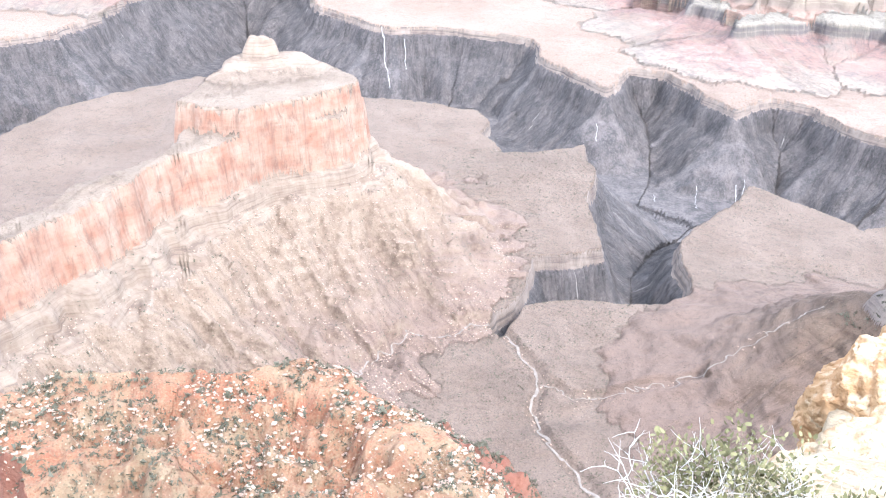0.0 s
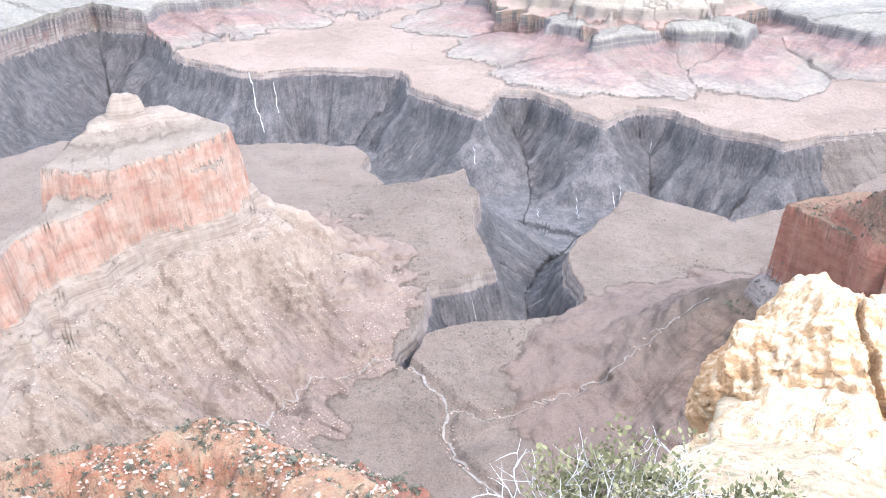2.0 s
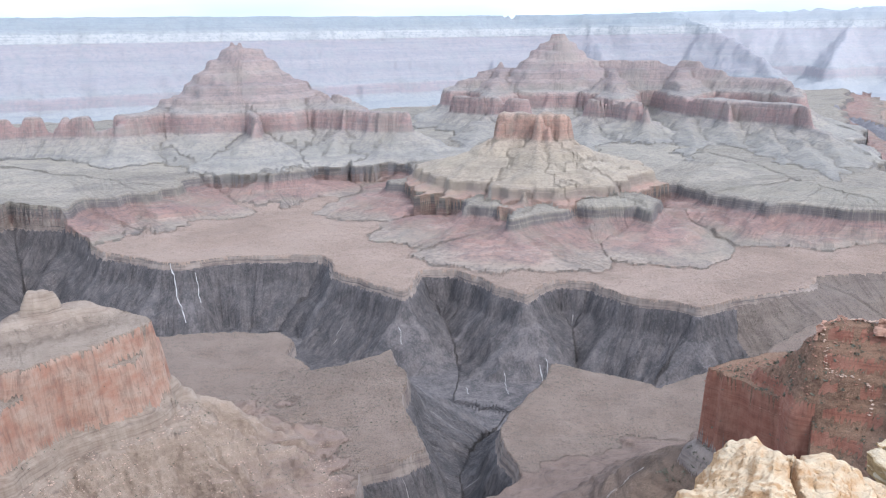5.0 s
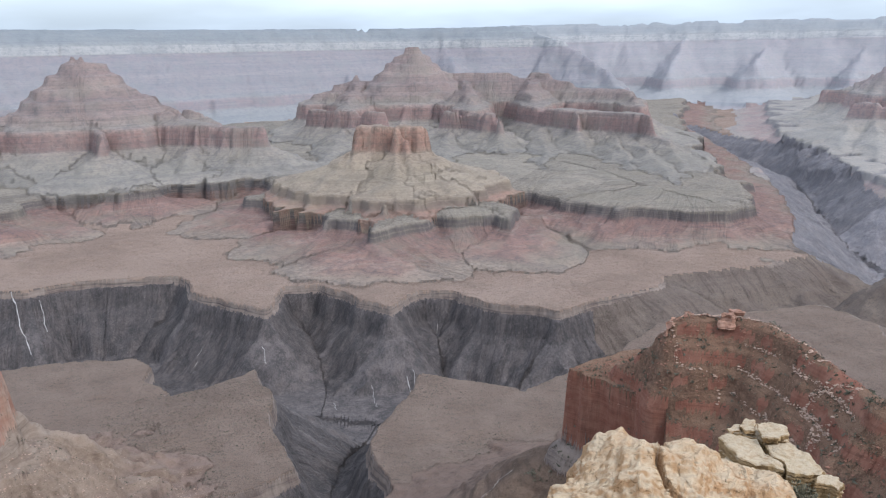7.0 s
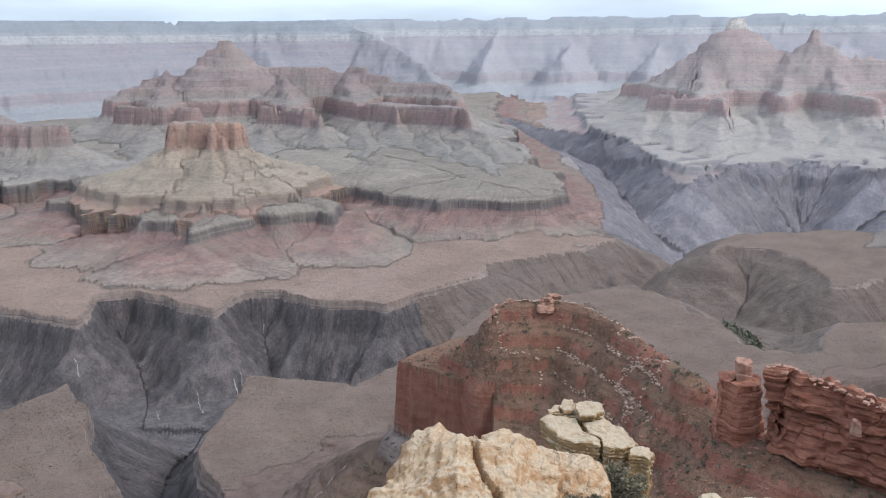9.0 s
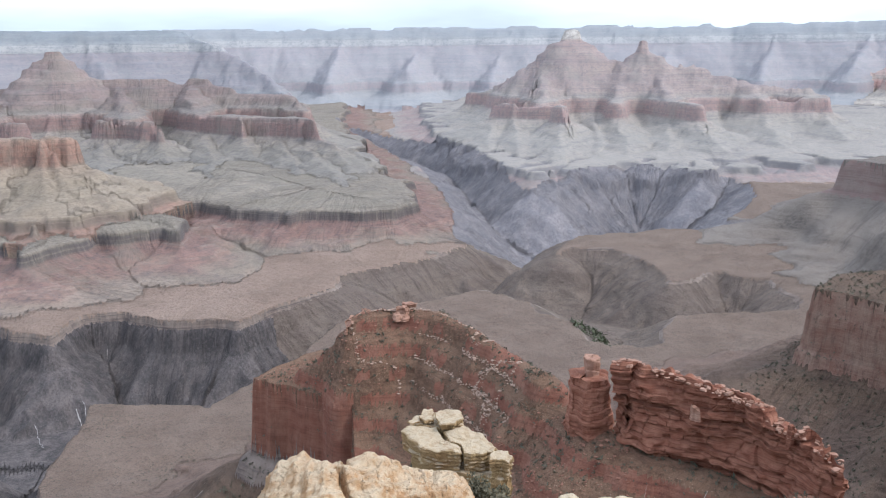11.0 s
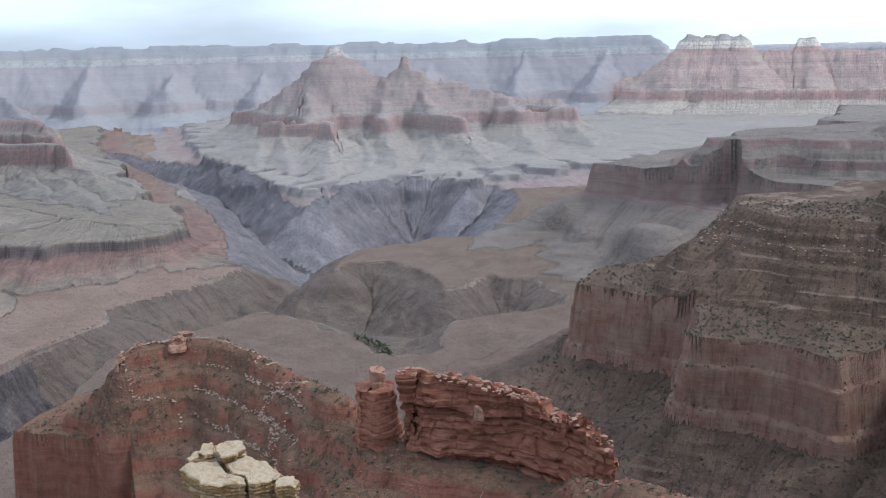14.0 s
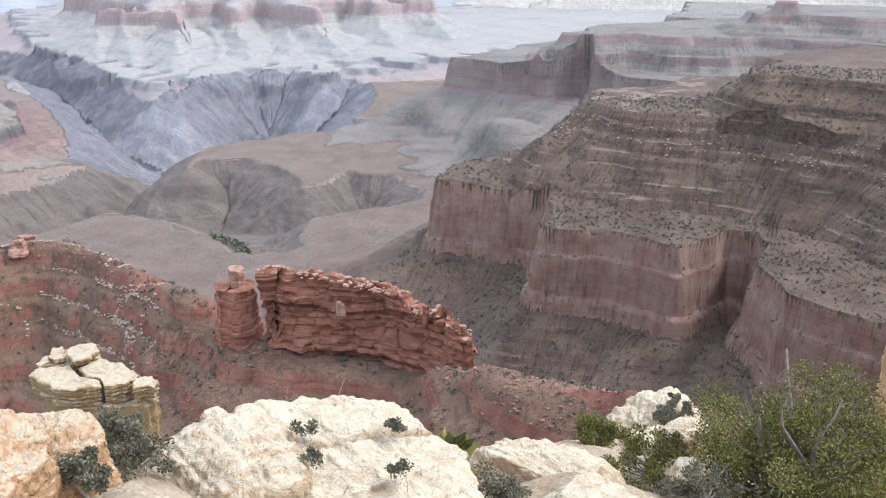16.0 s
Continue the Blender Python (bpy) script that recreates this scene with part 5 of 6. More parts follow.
scatter("slope_scrub", "dark scrub dotted over the stepped ridge", 14000, 330, 640, -120, 220, 0.7, SCRUB, True, lambda x, y, z, c: c // 100 == ALC_ID, 8)
scatter("ledge_rubble", "pale rubble on the stepped ridge", 3000, 400, 640, -120, 190, 0.6, STONE, False, lambda x, y, z, c: (c // 100 == ALC_ID) & (np.abs(z + 117 + fbm(x, y, 60, 2) * 6) < 9), 21)
scatter("talus_scrub", "sparse scrub on the pale talus", 3600, -170, 60, 250, 480, 0.4, SCRUB, True, lambda x, y, z, c: (c // 100 == DANA_ID) & (z < -165), 9)
scatter("talus_stones", "pale stones strewn down the talus", 4500, -175, 60, 240, 480, 0.42, STONE, False, lambda x, y, z, c: (c // 100 == DANA_ID) & (z < -195) & (fbm(x, y, 30, 3) > -0.15), 31)
scatter("wash_stones", "pale stones along the dry washes", 3000, -70, 190, 190, 420, 0.4, STONE, False, lambda x, y, z, c: np.minimum.reduce([line_dist(x, y, q, False) for q in CREEKS]) < 1.2 + 5 * np.clip(fbm(x, y, 20, 3), 0, 1), 32)
scatter("platform_scrub", "low scrub on the platform", 6000, -60, 260, 230, 640, 0.42, SCRUB, True, lambda x, y, z, c: (c == 0) & (fbm(x, y, 50, 3) > -0.2), 10)



def strip(name, label, points, width, mat, category, lift=0.5, wander=0.0):
    """A narrow band laid on the land along a plan line."""
    P = np.array(points, float)
    d = np.concatenate([[0], np.cumsum(np.hypot(*np.diff(P, axis=0).T))])
    n = max(12, int(d[-1] / (width * 1.2)))
    t = np.linspace(0, d[-1], n)
    x, y = np.interp(t, d, P[:, 0]), np.interp(t, d, P[:, 1])
    x, y = x + (vnoise(t / (width * 5), t * 0 + 2) - 0.5) * wander, y + (vnoise(t / (width * 5), t * 0 + 8) - 0.5) * wander
    tx, ty = np.gradient(x), np.gradient(y)
    ln = np.hypot(tx, ty) + 1e-9
    w = width * (0.5 + vnoise(t / (width * 2), t * 0 + 5))
    rows = [(x + k * ty / ln * w, y - k * tx / ln * w) for k in (-0.5, 0.0, 0.5)]
    zz_ = [land(a, b)[0] + lift for a, b in rows]
    top = np.maximum.reduce(zz_)
    V = np.concatenate([np.column_stack([a, b, top * 0.6 + z_ * 0.4]) for (a, b), z_ in zip(rows, zz_)])
    F = [(r * n + i, r * n + i + 1, (r + 1) * n + i + 1, (r + 1) * n + i) for r in range(2) for i in range(n - 1)]
    mesh = bpy.data.meshes.new(name)
    mesh.from_pydata(V.tolist(), [], F)
    mesh.materials.append(mat)
    return tagged(new(name, mesh), label, category, kind="structure")


SAND = plain_mat("wash_sand", (0.18, 0.148, 0.122), (0.25, 0.212, 0.18), 3.0)
VEIN = plain_mat("quartz_vein", (0.3, 0.28, 0.265), (0.4, 0.375, 0.35), 8.0)
for c, w in zip(CREEKS, (1.2, 0.8, 0.6)):
    strip("wash_bed", "pale sandy bed of a dry wash", c, w, SAND, "wash", 0.25, 5.0)
strip("footpath", "pale footpath crossing the scrub point", [(655, 579), (672, 548), (664, 520), (676, 492), (668, 460)], 2.0, SAND, "path", 0.7, 4.0)
for pts, w in ((B((21.7, 862), (21.9, 846), (22.1, 828), (22.4, 808), (22.6, 795)), 1.6), (B((22.1, 866), (22.4, 845), (22.7, 825)), 0.8), (B((19.2, 850), (19.4, 830), (19.5, 812)), 0.8), (B((11.9, 905), (12.1, 890)), 0.9),
               (B((-2.9, 1120), (-2.6, 1090), (-2.2, 1060)), 1.8), (B((-1.4, 1110), (-1.2, 1080)), 1.3), (B((16.5, 830), (16.7, 812)), 0.9)):
    strip("pale_vein", "pale mineral vein running down the dark gorge wall", pts, w * 0.6, VEIN, "rock vein", 0.6, 3.0)
OASIS = plain_mat("oasis_green", (0.058, 0.066, 0.04), (0.085, 0.092, 0.055), 3.0, island=0.2)
scatter("oasis_trees", "green trees along the spring below the point", 220, 600, 700, 395, 470, 2.3, OASIS, True, lambda x, y, z, c: (np.abs(x - 640 - (y - 430) * 0.6 + fbm(x, y, 40, 2) * 12) < 12), 12)

# ---- the ledge below the rail, at the foot of the lookout ----
LIMESTONE = {}


def boulder_mat(name, main, pale, rust, grey, patch=0.5):
    """Weathered limestone seen close: paler where it faces up, rusty sides, pits, cracks and grey lichen."""
    m = Mat(name, 0.92)
    big = m.noise(m.vec(1.3, 1.3, 1.9), 5, 0.6)
    mid = m.noise(m.vec(6, 6, 8), 6, 0.7)
    fine = m.noise(m.vec(38, 38, 38), 5, 0.75)
    warp = m.t.nodes.new("ShaderNodeVectorMath")
    warp.operation = "ADD"
    nz = m.t.nodes.new("ShaderNodeTexNoise")
    nz.inputs["Scale"].default_value, nz.inputs["Detail"].default_value = 3.0, 4.0
    m.link(m.pos, nz.inputs["Vector"])
    m.link(m.pos, warp.inputs[0])
    sc = m.t.nodes.new("ShaderNodeVectorMath")
    sc.operation = "SCALE"
    sc.inputs["Scale"].default_value = 0.35
    m.link(nz.outputs["Color"], sc.inputs[0])
    m.link(sc.outputs[0], warp.inputs[1])
    crack = m.voronoi(m.vec(2.6, 2.6, 3.4, warp.outputs[0]), "DISTANCE_TO_EDGE")
    crack2 = m.voronoi(m.vec(9, 9, 11, warp.outputs[0]), "DISTANCE_TO_EDGE")
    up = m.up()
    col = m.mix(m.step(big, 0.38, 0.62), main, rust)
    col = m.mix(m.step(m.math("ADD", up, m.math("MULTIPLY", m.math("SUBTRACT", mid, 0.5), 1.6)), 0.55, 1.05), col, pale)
    col = m.mix(m.math("MULTIPLY", m.step(mid, 0.55, 0.72), patch), col, grey)
    col = m.mix(m.math("MULTIPLY", m.step(fine, 0.55, 0.75), 0.28), col, rust)
    col = m.mix(m.math("MULTIPLY", m.step(crack, 0.018, 0.0), m.math("MULTIPLY", m.step(big, 0.5, 0.64), 0.4)), col, (0.16, 0.11, 0.07))
    col = m.mix(m.math("MULTIPLY", m.step(crack2, 0.05, 0.0), m.math("MULTIPLY", m.step(mid, 0.56, 0.68), 0.25)), col, (0.14, 0.1, 0.07))
    n1 = m.bump(m.step(crack, 0.0, 0.05), 0.02, 0.4)
    n2 = m.bump(mid, 0.085, 1.0, n1)
    n3 = m.bump(m.step(crack2, 0.0, 0.1), 0.015, 0.5, n2)
    n4 = m.bump(fine, 0.012, 0.6, n3)
    return m.done(col, n4)


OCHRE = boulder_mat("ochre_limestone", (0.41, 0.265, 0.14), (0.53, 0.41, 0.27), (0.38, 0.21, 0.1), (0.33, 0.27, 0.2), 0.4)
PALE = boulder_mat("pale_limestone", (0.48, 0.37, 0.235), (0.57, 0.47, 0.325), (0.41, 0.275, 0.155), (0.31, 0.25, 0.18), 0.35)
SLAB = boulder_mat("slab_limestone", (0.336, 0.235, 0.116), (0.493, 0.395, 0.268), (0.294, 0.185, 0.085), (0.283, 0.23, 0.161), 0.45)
GRAVEL = slope_mat("rim_gravel", (0.34, 0.245, 0.145), (0.42, 0.325, 0.215), (0.24, 0.165, 0.095), 0.06, 0.5, (0.17, 0.15, 0.09), 0.8)


def noise3(p, wave):
    q = p / wave
    return (vnoise(q[:, 0], q[:, 1] + 7) + vnoise(q[:, 1] + 40, q[:, 2]) + vnoise(q[:, 2] + 80, q[:, 0] + 3)) * 2 / 3 - 1


def rock(name, label, centre, size, mat, seed=0, turn=(0, 0, 0), n=60, block=3.5, rough=0.09, cuts=9, cracks=(), category="boulder", parent=None):
    """A weathered boulder: a rounded block, chipped by planes, with pits and open cracks."""
    rs = np.random.RandomState(seed)
    g = np.linspace(-1, 1, n)
    a, b = np.meshgrid(g, g, indexing="ij")
    one = np.ones_like(a)
    faces_ = [(one, a, b), (-one, b, a), (a, -one, b), (b, one, a), (a, b, one), (b, a, -one)]
    C = np.concatenate([np.stack(f, -1).reshape(-1, 3) for f in faces_])
    Q = []
    for k in range(6):
        i, j = np.meshgrid(np.arange(n - 1), np.arange(n - 1), indexing="ij")
        o = k * n * n
        Q.append(np.stack([o + i * n + j, o + (i + 1) * n + j, o + (i + 1) * n + j + 1, o + i * n + j + 1], -1).reshape(-1, 4))
    Q = np.concatenate(Q)
    keyed = np.round(C * 1e4).astype(np.int64)
    _, first_, inv = np.unique(keyed, axis=0, return_index=True, return_inverse=True)
    C, Q = C[first_], inv.ravel()[Q]
    C = np.tan(C * 0.75) / math.tan(0.75)
    half = np.array(size, float) / 2
    P = C / (np.abs(C) ** block).sum(1)[:, None] ** (1 / block) * half
    small = half.min()
    for _ in range(cuts):
        v = rs.normal(size=3)
        v /= np.linalg.norm(v)
        lim = (P @ v).max() * rs.uniform(0.68, 0.95)
        P -= v * np.maximum(P @ v - lim, 0)[:, None] * 0.92
    D = P / (np.linalg.norm(P, axis=1)[:, None] + 1e-9)
    off = rs.uniform(0, 50, 3)
    amp = noise3(P + off, small * 1.1) * rough * 1.3 + noise3(P + off * 2, small * 0.42) * rough * 0.7 + noise3(P + off, small * 0.16) * rough * 0.3 + noise3(P + off, small * 0.07) * rough * 0.3 + noise3(P + off * 3, small * 0.035) * rough * 0.16
    pits = np.clip(noise3(P + off * 3, small * 0.5) - 0.42, 0, 1) * -rough * 3
    P = P + D * ((amp + pits) * small * 2)[:, None]
    for at, normal, wide, deep in cracks:
        v = np.array(normal, float)
        v /= np.linalg.norm(v)
        d = np.abs((P - at) @ v + noise3(P + off, small * 0.35) * wide * 5.0 + noise3(P, small * 0.1) * wide * 0.5)
        P -= D * (np.clip(1 - d / wide, 0, 1) ** 0.5 * deep)[:, None]
    me = bpy.data.meshes.new(name)
    me.from_pydata(P.tolist(), [], Q.tolist())
    me.polygons.foreach_set("use_smooth", np.ones(len(Q), bool))
    bm = bmesh.new()
    bm.from_mesh(me)
    bmesh.ops.recalc_face_normals(bm, faces=bm.faces)
    bm.to_mesh(me)
    bm.free()
    me.materials.append(mat)
    ob = new(name, me)
    ob.matrix_world = pose(*centre, *turn)
    if parent:
        ob.parent = parent
        return ob
    return tagged(ob, label, category, {"stone": "broken stones on the rim ledge", "boulder": "limestone boulders on the rim ledge"}.get(name, ""))


LEDGE_AZ = [0, 8, 14, 22, 28, 30, 38, 47, 55, 65, 70, 78, 82, 88, 95, 125, 150, 270, 300, 330, 360]
LEDGE_R = [1.2, 1.3, 1.7, 2.3, 2.9, 5.0, 5.7, 6.7, 7.4, 7.6, 8.8, 9.6, 12.8, 14.2, 16, 18, 30, 30, 3.5, 1.4, 1.2]


def ledge_z(x, y):
    r = np.hypot(x, y)
    az = np.degrees(np.arctan2(x, y)) % 360
    edge = np.interp(az, LEDGE_AZ, LEDGE_R) + fbm(x, y, 1.5, 4) * 0.3
    low = np.interp(az, [48, 58, 74, 80], [0, 1, 1, 0.75])
    z = -1.25 - 0.37 * r - 0.004 * r * r - low * (0.25 + 0.05 * r + 0.004 * r * r) + fbm(x, y, 1.8, 5, 0.6) * 0.22 * np.clip(r / 3, 0.2, 1)
    flat_ = np.interp(az, [110, 140, 290, 320], [0, 1, 1, 0])
    z = z * (1 - flat_) + (-2.0 + fbm(x, y, 4, 3) * 0.1) * flat_
    return z - np.clip(r - edge, 0, 16) * 3.0


ga, gr = np.radians(np.concatenate([np.arange(0, 112, 0.5), np.arange(112, 361, 4.0), [360.0]])), np.exp(np.linspace(math.log(0.75), math.log(19), 150))
lx, ly = np.sin(ga)[:, None] * gr, np.cos(ga)[:, None] * gr
lz = ledge_z(lx, ly)
lv = np.stack([lx, ly, lz], -1).reshape(-1, 3)
li, lj = np.meshgrid(np.arange(len(ga) - 1), np.arange(len(gr) - 1), indexing="ij")
lq = np.stack([li * len(gr) + lj, li * len(gr) + lj + 1, (li + 1) * len(gr) + lj + 1, (li + 1) * len(gr) + lj], -1).reshape(-1, 4)
me = bpy.data.meshes.new("rim_ledge")
me.from_pydata(lv.tolist(), [], lq.tolist())
me.polygons.foreach_set("use_smooth", np.ones(len(lq), bool))
me.materials.append(GRAVEL)
tagged(new("rim_ledge", me), "tan gravel ledge sloping down from the lookout", "ground", kind="structure")

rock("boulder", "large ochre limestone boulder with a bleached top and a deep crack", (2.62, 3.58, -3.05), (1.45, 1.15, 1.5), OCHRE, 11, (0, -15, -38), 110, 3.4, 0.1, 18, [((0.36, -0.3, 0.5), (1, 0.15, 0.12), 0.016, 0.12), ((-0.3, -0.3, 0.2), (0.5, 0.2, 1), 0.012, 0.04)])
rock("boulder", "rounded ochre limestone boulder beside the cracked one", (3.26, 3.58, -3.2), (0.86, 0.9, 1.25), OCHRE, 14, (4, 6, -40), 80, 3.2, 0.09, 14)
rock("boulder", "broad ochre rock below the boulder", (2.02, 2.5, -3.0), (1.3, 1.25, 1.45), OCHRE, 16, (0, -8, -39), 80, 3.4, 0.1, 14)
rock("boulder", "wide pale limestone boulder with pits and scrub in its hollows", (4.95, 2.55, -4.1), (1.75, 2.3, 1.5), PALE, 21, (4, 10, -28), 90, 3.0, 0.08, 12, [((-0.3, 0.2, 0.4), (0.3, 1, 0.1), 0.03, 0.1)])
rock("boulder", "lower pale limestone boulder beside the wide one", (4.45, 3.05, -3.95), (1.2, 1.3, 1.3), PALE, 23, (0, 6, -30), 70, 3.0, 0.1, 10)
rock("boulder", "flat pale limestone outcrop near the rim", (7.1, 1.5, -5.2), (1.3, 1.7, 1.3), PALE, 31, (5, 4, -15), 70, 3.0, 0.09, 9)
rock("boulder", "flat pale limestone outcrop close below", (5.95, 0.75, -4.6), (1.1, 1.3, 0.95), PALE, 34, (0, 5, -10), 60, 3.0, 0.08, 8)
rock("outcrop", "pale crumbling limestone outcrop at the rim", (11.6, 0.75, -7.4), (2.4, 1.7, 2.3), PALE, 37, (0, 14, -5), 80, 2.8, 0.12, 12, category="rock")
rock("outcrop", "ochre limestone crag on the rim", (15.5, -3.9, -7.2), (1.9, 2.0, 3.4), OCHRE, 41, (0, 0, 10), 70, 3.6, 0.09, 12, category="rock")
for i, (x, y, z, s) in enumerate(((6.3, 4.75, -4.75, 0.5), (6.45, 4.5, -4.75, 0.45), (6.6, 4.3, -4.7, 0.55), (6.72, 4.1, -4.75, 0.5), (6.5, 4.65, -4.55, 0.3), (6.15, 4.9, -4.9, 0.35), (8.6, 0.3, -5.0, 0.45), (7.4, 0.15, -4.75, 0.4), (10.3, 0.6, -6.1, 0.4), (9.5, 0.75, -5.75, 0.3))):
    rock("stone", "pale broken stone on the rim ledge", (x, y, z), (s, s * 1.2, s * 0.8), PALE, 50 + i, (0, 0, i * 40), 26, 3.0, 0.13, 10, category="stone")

# the stacked slabs standing out from the rim
stack = tagged(new("slab_stack"), "cracked pale limestone slabs stacked on an ochre block", "rock stack")
stack.location = (11.9, 11.8, -8.05)


def slab(name, outline, top, thick, seed, tilt=(0.0, 0.0), lean=0.06, beds=5):
    """A broken flat stone: a plan outline with ragged edges, an uneven top and bedded, undercut sides."""
    P = np.array(outline, float)
    P2 = np.roll(P, -1, 0)
    t = np.linspace(0, 1, 14, endpoint=False)[:, None, None]
    ring_ = (P + (P2 - P) * t).transpose(1, 0, 2).reshape(-1, 2)
    for _ in range(2):
        ring_ = ring_ * 0.5 + (np.roll(ring_, 1, 0) + np.roll(ring_, -1, 0)) * 0.25
    cen = ring_.mean(0)
    n, arc = len(ring_), np.arange(len(ring_))
    rag = (vnoise(arc / 5.0 + seed, arc * 0.0 + seed) - 0.5) * 0.07 + (vnoise(arc / 1.7 + seed, arc * 0.0 + 3) - 0.5) * 0.035
    out_ = (ring_ - cen) / np.linalg.norm(ring_ - cen, axis=1)[:, None]
    rows = []
    for f in (0.06, 0.3, 0.55, 0.78, 0.92, 0.985):
        q = cen + (ring_ - cen) * f + out_ * rag[:, None] * f
        dz = (vnoise(q[:, 0] * 4 + seed, q[:, 1] * 4) - 0.5) * 0.06 + (vnoise(q[:, 0] * 11 + seed, q[:, 1] * 11) - 0.5) * 0.025 - 0.02 * (f > 0.98)
        rows.append(np.column_stack([q, top + dz + (q - cen) @ np.array(tilt)]))
    for k in range(1, beds * 3 + 1):
        v = k / (beds * 3)
        step_ = (vnoise(arc * 0.12 + seed * 3, arc * 0 + k * 0.9) - 0.5) * 0.07 - 0.03 * (k % 3 == 0) + (vnoise(arc / 2.2, arc * 0 + k * 0.7 + seed) - 0.5) * 0.03
        q = ring_ + out_ * (rag + step_ - lean * v)[:, None]
        rows.append(np.column_stack([q, top - 0.025 - (thick - 0.025) * v + (q - cen) @ np.array(tilt)]))
    V = np.concatenate(rows)
    m_ = len(rows)
    F = [(k * n + a, (k + 1) * n + a, (k + 1) * n + (a + 1) % n, k * n + (a + 1) % n) for k in range(m_ - 1) for a in range(n)]
    F += [tuple(range(n)), tuple((m_ - 1) * n + a for a in range(n))[::-1]]
    mesh = bpy.data.meshes.new(name)
    mesh.from_pydata(V.tolist(), [], F)
    bm = bmesh.new()
    bm.from_mesh(mesh)
    bmesh.ops.recalc_face_normals(bm, faces=bm.faces)
    bm.to_mesh(mesh)
    bm.free()
    mesh.materials.append(SLAB)
    ob = new(name, mesh)
    ob.parent = stack
    return ob


slab("base_block", [(-0.25, 0.6), (0.55, 1.0), (1.0, 0.3), (0.8, -0.9), (0.5, -1.62), (0.16, -1.6), (-0.02, -0.95), (-0.32, -0.25)], -0.37, 5.6, 61, lean=0.25, beds=16)
slab("back_slab", [(0.14, 0.92), (0.45, 1.2), (0.95, 1.2), (1.1, 0.3), (0.9, 0.12), (0.46, 0.34), (0.44, 0.56)], 0.04, 0.42, 62)
slab("wide_slab", [(-0.19, 0.97), (0.12, 0.9), (0.42, 0.5), (0.25, 0.18), (0.02, -0.25), (0.1, -0.5), (-0.12, -0.74), (-0.33, -0.48), (-0.52, -0.06), (-0.37, 0.49)], 0.07, 0.45, 63)
slab("cracked_slab", [(0.36, 0.22), (0.87, 0.07), (0.82, -0.52), (0.55, -1.17), (0.23, -1.12), (-0.09, -0.8), (0.15, -0.49), (0.1, -0.22)], 0.07, 0.45, 64)
slab("side_block", [(0.22, -1.21), (0.5, -1.25), (0.56, -1.38), (0.4, -1.66), (0.24, -1.69), (0.05, -1.36)], 0.06, 0.46, 65)
slab("top_slab", [(0.66, 0.76), (0.91, 0.73), (1.08, 0.32), (0.8, 0.03), (0.5, 0.03), (0.26, 0.24)], 0.24, 0.18, 66, (0.05, -0.03), 0.12, 2)
slab("thin_slab", [(0.4, 1.02), (0.8, 1.2), (0.9, 1.03), (0.6, 0.75), (0.45, 0.6), (0.32, 0.74)], 0.14, 0.1, 67, (0, 0), 0.04, 2)
slab("small_slab", [(0.13, 1.04), (0.36, 1.1), (0.29, 0.82), (0.08, 0.9)], 0.12, 0.08, 68, (0, 0), 0.03, 2)


# ---- plants ----
def tubes(name, lines, mat, parent, sides=6):
    """Tapered limbs: each line is a list of (point, radius)."""
    V, F = [], []
    for line in lines:
        pts = [Vector(p) for p, _ in line]
        for i, (p, r) in enumerate(line):
            t = (pts[min(i + 1, len(pts) - 1)] - pts[max(i - 1, 0)]).normalized()
            a = t.orthogonal().normalized()
            b = t.cross(a)
            base = len(V)
            for k in range(sides):
                ang = 2 * math.pi * k / sides
                V.append(tuple(pts[i] + (a * math.cos(ang) + b * math.sin(ang)) * r))
            if i:
                for k in range(sides):
                    k2 = (k + 1) % sides
                    F.append((base - sides + k, base - sides + k2, base + k2, base + k))
    mesh = bpy.data.meshes.new(name)
    mesh.from_pydata(V, [], F)
    mesh.polygons.foreach_set("use_smooth", np.ones(len(F), bool))
    mesh.materials.append(mat)
    ob = new(name, mesh)
    ob.parent = parent
    return ob


def limb(rs, start, way, length, r, bend=0.35, steps=7):
    p, w, out = Vector(start), Vector(way).normalized(), []
    for i in range(steps + 1):
        out.append((tuple(p), r * (1 - 0.8 * i / steps)))
        w = (w + Vector(rs.normal(size=3)) * bend * 0.5).normalized()
        p = p + w * (length / steps)
    return out


def sprigs(name, clumps, per, blade, mat, parent, rs, upward=0.4):
    """Foliage: tufts of narrow blades round the clump centres. Each clump is (x, y, z, radius)."""
    V, F = [], []
    for cx, cy, cz, cr in clumps:
        d = rs.normal(size=(per, 3))
        d /= np.linalg.norm(d, axis=1)[:, None]
        o = d * (cr * rs.rand(per, 1) ** 0.45) + (cx, cy, cz)
        w = d + rs.normal(size=(per, 3)) * 0.6 + (0, 0, upward)
        w /= np.linalg.norm(w, axis=1)[:, None]
        side = np.cross(w, rs.normal(size=(per, 3)))
        side /= np.linalg.norm(side, axis=1)[:, None] + 1e-9
        ln = blade * rs.uniform(0.6, 1.4, (per, 1))
        k = len(V)
        A, B_, T_ = o - side * ln * 0.2, o + side * ln * 0.2, o + w * ln
        M1, M2 = o + w * ln * 0.5 - side * ln * 0.28, o + w * ln * 0.5 + side * ln * 0.28
        for i in range(per):
            V += [tuple(A[i]), tuple(B_[i]), tuple(M2[i]), tuple(T_[i]), tuple(M1[i])]
            F.append((k, k + 1, k + 2, k + 3, k + 4))
            k += 5
    mesh = bpy.data.meshes.new(name)
    mesh.from_pydata(V, [], F)
    mesh.materials.append(mat)
    ob = new(name, mesh)
    ob.parent = parent
    return ob


